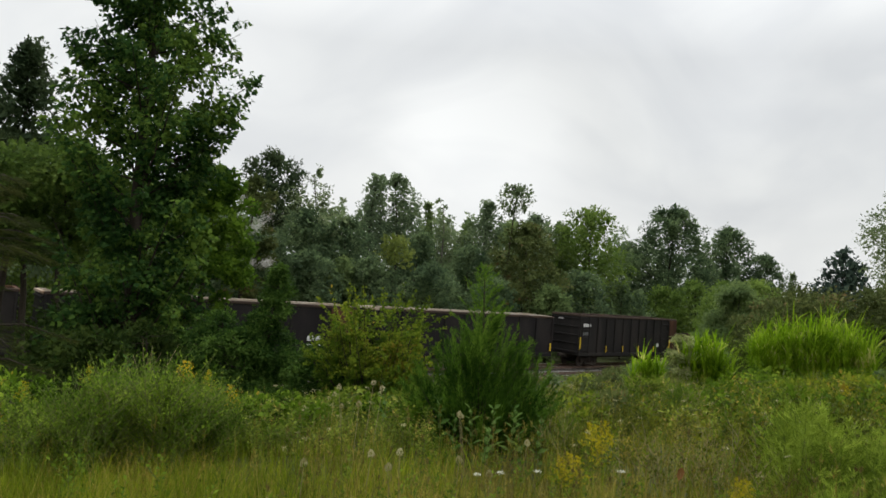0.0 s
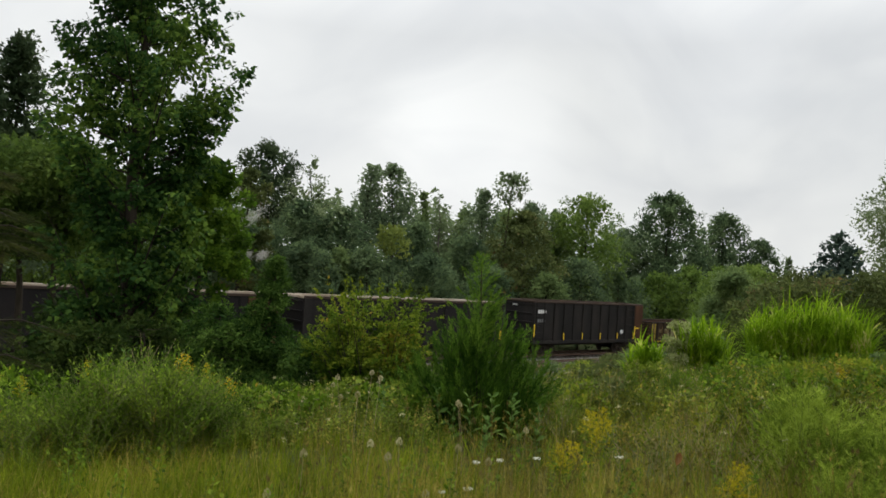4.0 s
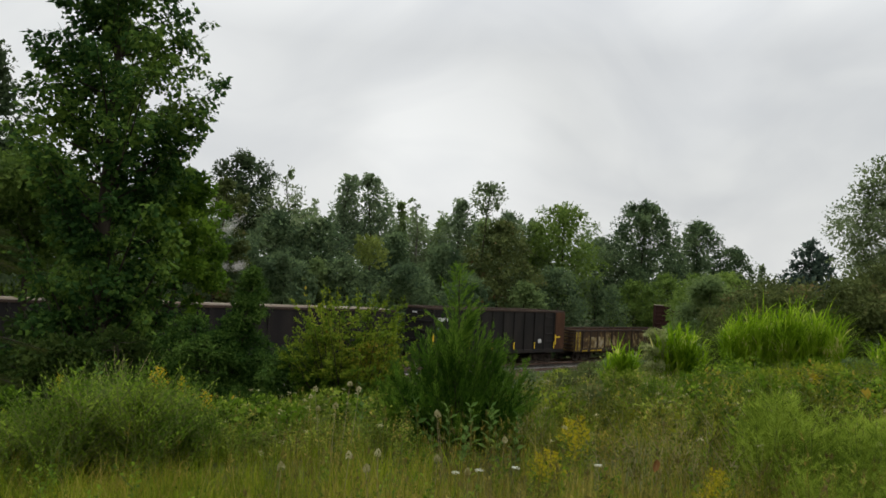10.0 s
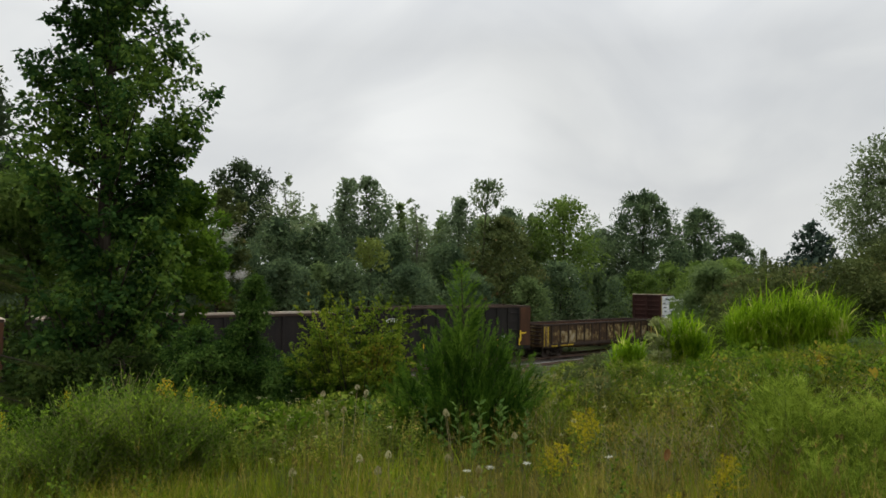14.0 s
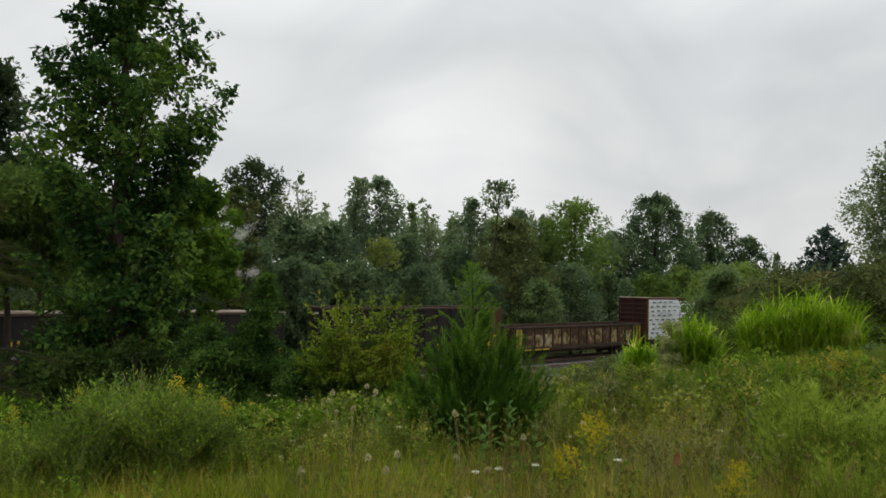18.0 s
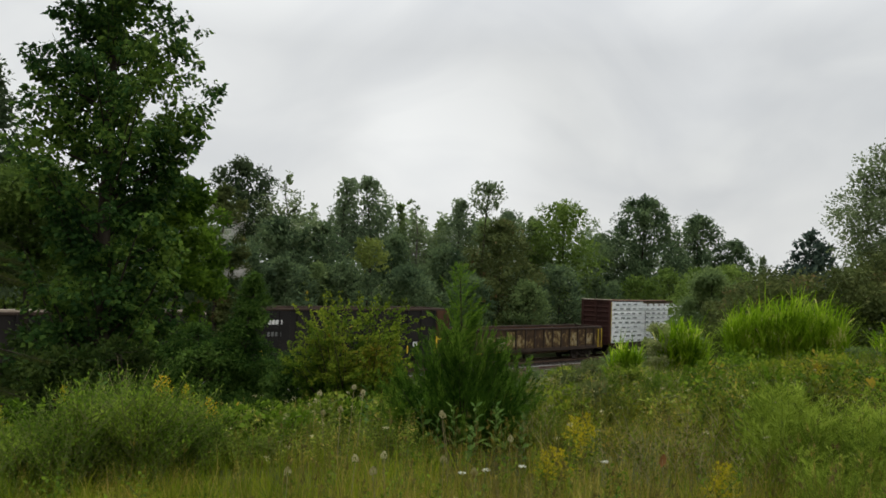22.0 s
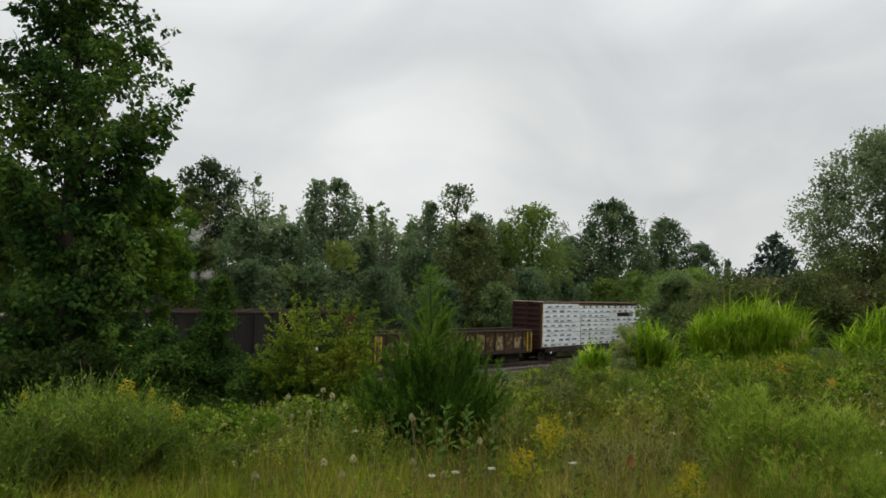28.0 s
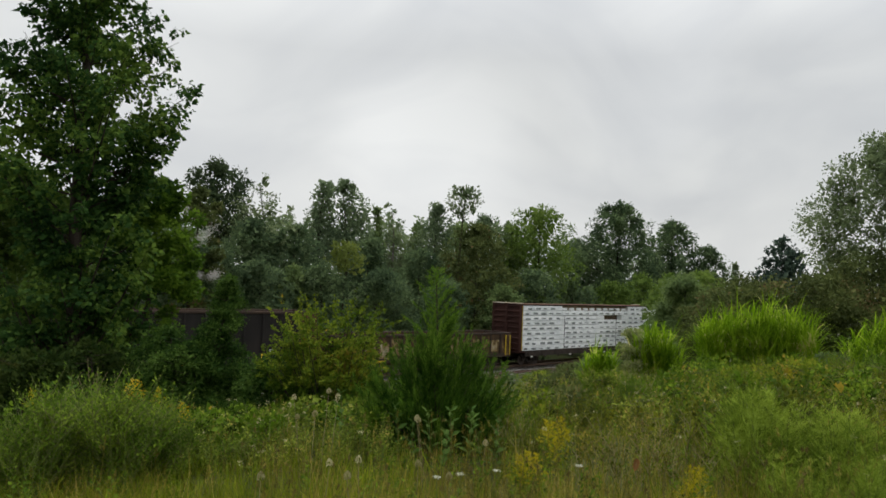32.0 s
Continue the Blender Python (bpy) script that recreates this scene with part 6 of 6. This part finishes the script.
    cover("seeding_herbs", "tan and pale-green herbs going to seed", "herbs", rng, [herb(rng, 0.75, 60, 0.062, LEAF_WILLOW, 7, 0.7) for _ in range(5)], b, r, grow * U(0.55, 1.05, n), [STEM_DRY, LEAF_SEEDING])
    B, R, S = [], [], []
    for cb, cr, wb, wr, k, sc in ((25.8, 7.1, 2.6, 0.6, 150, 0.98), (30.6, 7.0, 2.7, 0.6, 140, 0.86), (35.2, 6.8, 2.4, 0.6, 90, 0.8), (28.0, 6.0, 2.0, 0.35, 55, 0.66), (32.4, 5.7, 2.0, 0.4, 56, 0.7), (35.8, 5.3, 1.6, 0.5, 40, 0.72)):
        a, q = U(0, 6.28, k), np.sqrt(U(0, 1, k))
        B.append(cb + q * np.cos(a) * wb)
        R.append(cr + q * np.sin(a) * wr)
        S.append(sc * U(0.66, 1.12, k) * (1.05 - 0.32 * q**2))
    cover("feathery_herbs", "soft mass of feathery bright-green herbs", "herbs", rng, [feathery(rng, 0.85) for _ in range(5)], np.concatenate(B), np.concatenate(R), np.concatenate(S), [STEM, LEAF_FEATHER])
    def patches(rows, count):
        B, R, S = [], [], []
        for cb, cr, wb, wr, sc in rows:
            a, q = U(0, 6.28, count), np.sqrt(U(0, 1, count))
            B.append(cb + q * np.cos(a) * wb)
            R.append(cr + q * np.sin(a) * wr)
            S.append(sc * U(0.75, 1.1, count) * (1.05 - 0.35 * q**2))
        return np.concatenate(B), np.concatenate(R), np.concatenate(S)
    fine = [herb(rng, 0.75, 90, 0.05, LEAF_NARROW, 8, 0.5) for _ in range(4)]
    cover("yellow_herbs", "mounds of yellow-green budding herbs on the slope", "herbs", rng, fine, *patches([(28.6, 15.5, 2.2, 1.0, 1.4), (25.4, 16.5, 1.5, 0.8, 1.3), (31.6, 14.5, 1.8, 0.8, 1.3), (22.8, 18.0, 1.3, 0.8, 0.9), (10.8, 8.2, 1.3, 0.5, 0.72), (14.8, 10.5, 1.3, 0.7, 0.6), (34.5, 15.5, 1.6, 0.8, 0.95), (8.6, 7.0, 1.0, 0.4, 0.6)], 36), [STEM, LEAF_GILT])
    cover("dark_herbs", "clumps of dark-green bushy herbs on the slope", "herbs", rng, herbs, *patches([(16.6, 12.2, 1.5, 0.8, 0.78), (13.4, 12.8, 1.0, 0.6, 0.7), (19.4, 14.5, 1.4, 0.8, 0.9), (23.8, 13.2, 1.2, 0.6, 0.8), (11.9, 15.5, 0.9, 0.7, 0.6), (21.6, 16.0, 1.2, 0.6, 0.75), (30.2, 18.5, 1.4, 0.7, 0.9), (33.2, 19.0, 1.0, 0.5, 1.0), (9.0, 9.2, 0.8, 0.5, 0.55)], 34), [STEM, LEAF_BUSH])
    cover("tan_herbs", "patches of tan seeding herbs on the slope", "herbs", rng, [stalk(rng, 0.6, 0.22) for _ in range(4)], *patches([(20.0, 11.5, 2.0, 0.9, 0.95), (17.4, 9.4, 1.8, 0.8, 0.85), (14.0, 8.4, 1.6, 0.8, 0.8), (22.8, 12.4, 1.6, 0.6, 0.95), (18.8, 7.4, 2.0, 0.8, 0.8), (27.0, 12.6, 1.6, 0.7, 0.9), (5.0, 6.2, 2.0, 0.7, 0.75), (13.2, 6.2, 2.0, 0.7, 0.75), (-2.0, 5.4, 3.0, 0.6, 0.7), (-9.5, 8.8, 2.0, 0.6, 0.9)], 60), [LEAF_DRY])
    # small pale flower heads all over the slope
    dots = []
    for _ in range(4):
        V, F = tube([(0, 0, 0), (0.02, 0, 0.3), (0.0, 0.02, 0.62)], [0.003, 0.0025, 0.0015], 3)
        q = 14
        a = rng.uniform(0, 6.28, q)
        rr = 0.026 * np.sqrt(rng.uniform(0, 1, q))
        P = np.column_stack([rr * np.cos(a), 0.02 + rr * np.sin(a), 0.62 + rng.normal(0, 0.008, q)])
        dots.append(with_index([(V, F, 0), (*leaf_cloud(rng, P, rng.uniform(0.014, 0.026, q), rng.normal(0, 1, (q, 3)) * np.array([1, 1, 0.4]), LEAF_PLAIN, 1.5), 1)]))
    n = 210
    b, r = np.where(U(0, 1, n) < 0.3, U(-17, -3, n), U(8, 36, n)), U(6.2, 17, n)
    cover("small_pale_flowers", "small pale flower heads scattered over the slope", "flowers", rng, dots, b, r, U(0.75, 1.15, n), [STEM, FLOWER_SEED])
    m = 3000
    b, r = np.where(U(0, 1, m) < 0.22, U(-37, -18, m), U(-36, 37, m)), U(3.0, 7.0, m)
    tan = U(0, 1, m) < np.interp(b, [-36, -14, -4, 3, 20, 23, 30], [0.15, 0.2, 0.45, 0.72, 0.72, 0.3, 0.2])
    thin = [tuft(rng, 9, 0.5, 0.0045, (0.15, 1.7), 0.07) for _ in range(6)]
    size = U(0.6, 1.15, m)
    cover("fine_meadow_grass", "fine upright green meadow grass", "grass", rng, thin, b[~tan], r[~tan], size[~tan], [LEAF_GRASS])
    cover("tan_meadow_grass", "fine upright tan meadow grass gone dry", "dry grass", rng, thin, b[tan], r[tan], size[tan], [LEAF_DRY])
    # goldenrod in bloom, too many to count at a distance
    n = 75
    b, r = U(10, 34, n), U(11, 22, n)
    gold = []
    for _ in range(3):
        V, F, M = herb(rng, 0.6, 40, 0.07)
        g = goldenrod_head(rng, 0.6, 0.13, 42)
        VV, FF, _m = with_index([(V, F, 0), (*g, 2)])
        gold.append((VV, FF, np.concatenate([M, np.full(len(g[1]), 2)])))
    cover("far_goldenrod", "goldenrod in bloom scattered over the slope", "goldenrod", rng, gold, b, r, U(0.6, 1.0, n), [STEM, LEAF_YELLOW, FLOWER_GOLD])


def plant_at(name, label, category, b, r, group):
    x, y, z = spot(b, r)
    return thing(name, label, category, Matrix.Translation((x, y, z - 0.01)), group)


def single_plants():
    rng = np.random.default_rng(71)
    # goldenrod in bloom
    for b, r, h, bloom in ((11.0, 7.1, 0.72, 0), (11.7, 7.3, 0.72, 0), (10.5, 7.3, 0.70, 0), (12.1, 7.2, 0.62, 0), (11.3, 7.0, 0.6, 0), (8.5, 6.1, 0.56, 0), (9.2, 6.2, 0.58, 0), (9.9, 6.3, 0.55, 0), (21.2, 5.5, 0.56, 0), (21.7, 5.6, 0.54, 0), (20.9, 5.4, 0.46, 0), (17.5, 4.9, 0.4, 0), (18.2, 4.9, 0.42, 0),
                           (-20.2, 8.6, 1.06, 1), (-19.8, 8.7, 1.04, 1), (-20.5, 8.7, 1.0, 1), (-16.8, 8.2, 0.8, 1), (-16.5, 8.3, 0.76, 1), (-18.4, 8.9, 0.95, 0), (-30.3, 9.0, 0.8, 0), (-26.4, 9.8, 0.95, 0),
                           (29.5, 12.5, 0.75, 0), (27.5, 13.5, 0.8, 0), (31.2, 13.0, 0.75, 0), (17.0, 14.0, 0.7, 0)):
        p = plant_at("goldenrod", "goldenrod with amber plumes above the herbs" if bloom else "goldenrod with a yellow plume", "goldenrod", b, r, "goldenrod plants in bloom")
        V, F, M = herb(rng, h * 0.92, 30, 0.085, LEAF_NARROW, 2)
        part("stem", tri_mesh("stem", V, F[M == 0], STEM), None, p)
        part("foliage", tri_mesh("foliage", V, F[M == 1], LEAF_HERB), None, p)
        tagged(part("flower_plume", tri_mesh("flower_plume", *goldenrod_head(rng, h, 0.22, 620), FLOWER_ORANGE if bloom else FLOWER_GOLD), None, p), kind="stuff")
    # white umbels, flat and open
    for b, r, h in ((2.5, 5.22, 0.56), (2.0, 4.88, 0.45), (12.3, 5.29, 0.6), (6.4, 5.41, 0.55), (-0.3, 4.92, 0.4), (3.8, 5.16, 0.58)):
        p = plant_at("umbel_flower", "flat white umbel flower on a thin green stem", "flower", b, r, "white umbel flowers")
        q = rng.normal(0, 0.04, 2)
        part("stem", tri_mesh("stem", *tube([(0, 0, 0), (q[0] * 0.3, q[1] * 0.3, h * 0.5), (q[0], q[1], h)], [0.0035, 0.003, 0.002], 5), STEM), None, p)
        n = 90
        a, rr = rng.uniform(0, 6.28, n), 0.03 * np.sqrt(rng.uniform(0, 1, n))
        P = np.column_stack([q[0] + rr * np.cos(a), q[1] + rr * np.sin(a), h + 0.012 - 6 * rr**2 + rng.normal(0, 0.003, n)])
        part("flower_head", tri_mesh("flower_head", *leaf_cloud(rng, P, rng.uniform(0.007, 0.013, n), rng.normal(0, 1, (n, 3)) * np.array([1, 1, 0.25]), LEAF_PLAIN, 2.0), FLOWER_WHITE), None, p)
    # closed seed heads
    for b, r, h in ((-6.6, 7.18, 0.9), (-5.9, 7.26, 0.85), (-8.0, 7.33, 0.82), (-7.3, 6.62, 0.75), (-3.4, 5.35, 0.62), (-3.9, 5.12, 0.6), (-6.3, 5.26, 0.6), (3.5, 5.35, 0.5), (0.8, 5.5, 0.58), (-11.1, 4.88, 0.6), (1.4, 6.6, 0.74), (-13.3, 4.54, 0.42), (-0.8, 4.82, 0.4), (-8.4, 8.2, 0.58), (-9.2, 8.9, 0.7), (1.5, 7.0, 0.7), (5.6, 6.4, 0.6)):
        p = plant_at("seed_head", "closed pale seed umbel on a dry stalk", "seed head", b, r, "seed heads of wild carrot")
        q = rng.normal(0, 0.05, 2)
        part("stem", tri_mesh("stem", *tube([(0, 0, 0), (q[0] * 0.4, q[1] * 0.4, h * 0.5), (q[0], q[1], h)], [0.0035, 0.003, 0.002], 5), STEM_DRY), None, p)
        n = 70
        a, t = rng.uniform(0, 6.28, n), rng.uniform(0, 1, n)
        rr = 0.023 * np.sin(np.pi * (0.25 + 0.6 * t))
        P = np.column_stack([q[0] + rr * np.cos(a), q[1] + rr * np.sin(a), h + 0.05 * t])
        part("seed_umbel", tri_mesh("seed_umbel", *leaf_cloud(rng, P, rng.uniform(0.011, 0.022, n), np.column_stack([-np.cos(a) * (t - 0.3), -np.sin(a) * (t - 0.3), np.full(n, 0.9)]), LEAF_PLAIN, 0.0), FLOWER_SEED), None, p)
    # broad-leaved weeds before the cedar
    for b, r, h in ((1.9, 8.1, 0.62), (0.3, 8.0, 0.55), (3.4, 8.0, 0.66), (4.6, 7.9, 0.6), (5.8, 8.0, 0.66), (6.6, 7.9, 0.6), (2.7, 7.7, 0.5), (-0.6, 8.4, 0.66), (-4.9, 8.6, 0.8), (-24.0, 9.4, 1.05), (-25.6, 9.3, 1.0)):
        p = plant_at("broad_leaved_weed", "upright weed with broad pale-green leaves", "weed", b, r, "broad-leaved weeds")
        q = rng.normal(0, 0.05, 2)
        part("stem", tri_mesh("stem", *tube([(0, 0, 0), (q[0] * 0.4, q[1] * 0.4, h * 0.5), (q[0], q[1], h)], [0.006, 0.005, 0.003], 6), STEM), None, p)
        n = 9
        for k in range(2 * n):
            t = 0.2 + 0.8 * (k // 2) / (n - 1)
            a = (k % 2) * math.pi + (k // 2) * 1.57 + rng.uniform(-0.3, 0.3)
            P = np.array([[q[0] * t, q[1] * t, h * t]])
            V, F = leaf_cloud(rng, P, [0.15 * (1.15 - 0.5 * t) * rng.uniform(0.8, 1.15)], np.array([[math.cos(a), math.sin(a), 0.25 + 0.6 * t]]), (LEAF_PLAIN[0] * np.array([1, 0.75, 1.2]), LEAF_PLAIN[1]), 2.0)
            part("leaf", tri_mesh("leaf", V, F, LEAF_MILK), None, p)
    # a withered leaf on a stalk
    p = plant_at("withered_leaf", "curled brown withered leaf on a thin stalk", "leaf", 17.2, 5.75, "")
    part("stem", tri_mesh("stem", *tube([(0, 0, 0), (0.01, 0, 0.3), (0.0, 0, 0.56)], [0.003, 0.0025, 0.0015], 5), STEM_DRY), None, p)
    V = [(0.01, 0, 0.60), (0.026, -0.012, 0.57), (0.016, -0.02, 0.53), (-0.012, -0.012, 0.50), (-0.024, 0.005, 0.53), (-0.012, 0.012, 0.575), (0.0, 0.022, 0.55)]
    part("leaf_blade", tri_mesh("leaf_blade", V, [(0, 6, 1), (1, 6, 2), (2, 6, 3), (3, 6, 4), (4, 6, 5), (5, 6, 0)], LEAF_BROWN, smooth=True), None, p)
    # bare twigs over the herb bank
    for b, r in ((-22.6, 9.8), (-23.4, 9.9)):
        p = plant_at("dead_twig", "bare pale dead twig above the herbs", "twig", b, r, "dead twigs")
        for k in range(4):
            d = rng.normal(0, 0.16, 2)
            part("twig", tri_mesh("twig", *tube([(0, 0, 0), (d[0] * 0.3, d[1] * 0.3, 0.7), (d[0], d[1], 1.0 + rng.uniform(0.05, 0.35))], [0.008, 0.006, 0.002], 5), STEM_DRY), None, p)


def low_bushes():
    """Knee-high bushes that break up the slope."""
    rows = [(14.6, 13.0, 0.75, 0.6, LEAF_PALE), (12.4, 11.5, 0.6, 0.5, LEAF_OLIVE), (19.4, 14.5, 0.7, 0.7, LEAF_BUSH), (22.0, 17.0, 0.8, 0.8, LEAF_HERB), (24.4, 14.0, 0.8, 0.8, LEAF_YELLOW),
            (26.5, 11.5, 0.75, 0.7, LEAF_BUSH), (28.4, 15.0, 0.85, 0.8, LEAF_YELLOW), (31.0, 12.0, 0.8, 0.8, LEAF_HERB), (33.6, 14.5, 0.9, 0.9, LEAF_HERB), (36.5, 12.0, 0.8, 0.8, LEAF_BUSH),
            (17.2, 11.0, 0.55, 0.5, LEAF_PALE), (22.6, 10.6, 0.6, 0.55, LEAF_PALE), (9.6, 10.5, 0.6, 0.5, LEAF_YELLOW), (-12.0, 11.0, 0.55, 0.6, LEAF_HERB),
            (-9.0, 12.0, 0.55, 0.6, LEAF_BUSH), (-15.5, 10.5, 0.55, 0.6, LEAF_PALE), (-32.0, 9.5, 0.8, 0.8, LEAF_HERB), (-29.0, 11.0, 0.75, 0.9, LEAF_BUSH), (-24.5, 11.0, 0.7, 0.9, LEAF_BUSH), (-20.0, 11.5, 0.65, 0.8, LEAF_BUSH), (-3.0, 11.0, 0.55, 0.6, LEAF_PALE), (-17.0, 9.2, 0.6, 0.5, LEAF_BUSH), (-13.8, 9.0, 0.65, 0.5, LEAF_HERB), (-11.0, 8.8, 0.6, 0.45, LEAF_BUSH), (-8.2, 9.8, 0.7, 0.5, LEAF_PALE), (-5.6, 9.4, 0.6, 0.45, LEAF_HERB), (-2.2, 9.0, 0.55, 0.4, LEAF_BUSH), (10.8, 12.6, 0.7, 0.6, LEAF_OLIVE), (17.6, 13.2, 0.6, 0.6, LEAF_BUSH), (23.6, 19.0, 0.9, 0.9, LEAF_HERB), (27.2, 19.5, 0.9, 1.0, LEAF_BUSH), (20.4, 12.6, 0.6, 0.5, LEAF_HERB)]
    names = {LEAF_HERB: "knee-high bright-green leafy bush in the meadow", LEAF_BUSH: "knee-high dark-green leafy bush in the meadow", LEAF_YELLOW: "knee-high yellow-green bush in the meadow", LEAF_PALE: "knee-high pale tangled bush in the meadow", LEAF_OLIVE: "knee-high olive bush in the meadow"}
    for i, (b, r, h, w, leaf) in enumerate(rows):
        tree(names[leaf], b, r, spot(b, r)[2] + h, w, leaf, 0.050 + 0.0016 * r, profile_full, 0.0, 26, 0.5, seed=300 + i, name="low_bush", category="bush", group="low bushes in the meadow", bark=STEM, core=0.08, droop=-0.2)


tall_grass()
meadow()
low_bushes()
single_plants()


# ---------------------------------------------------------------- moving
def motions():
    times = [float(t) for t in range(33)]
    for ob, mid in MOVING:
        walk(ob, [(t, car_pose(mid, t)) for t in times])
    steps = [k * 0.4 for k in range(81)]
    for ws, x in WHEELSETS:
        walk(ws, [(t, Matrix.Translation((x, 0, WHEEL_R)) @ Matrix.Rotation((station(t) - station(0)) / WHEEL_R, 4, "Y")) for t in steps])


motions()
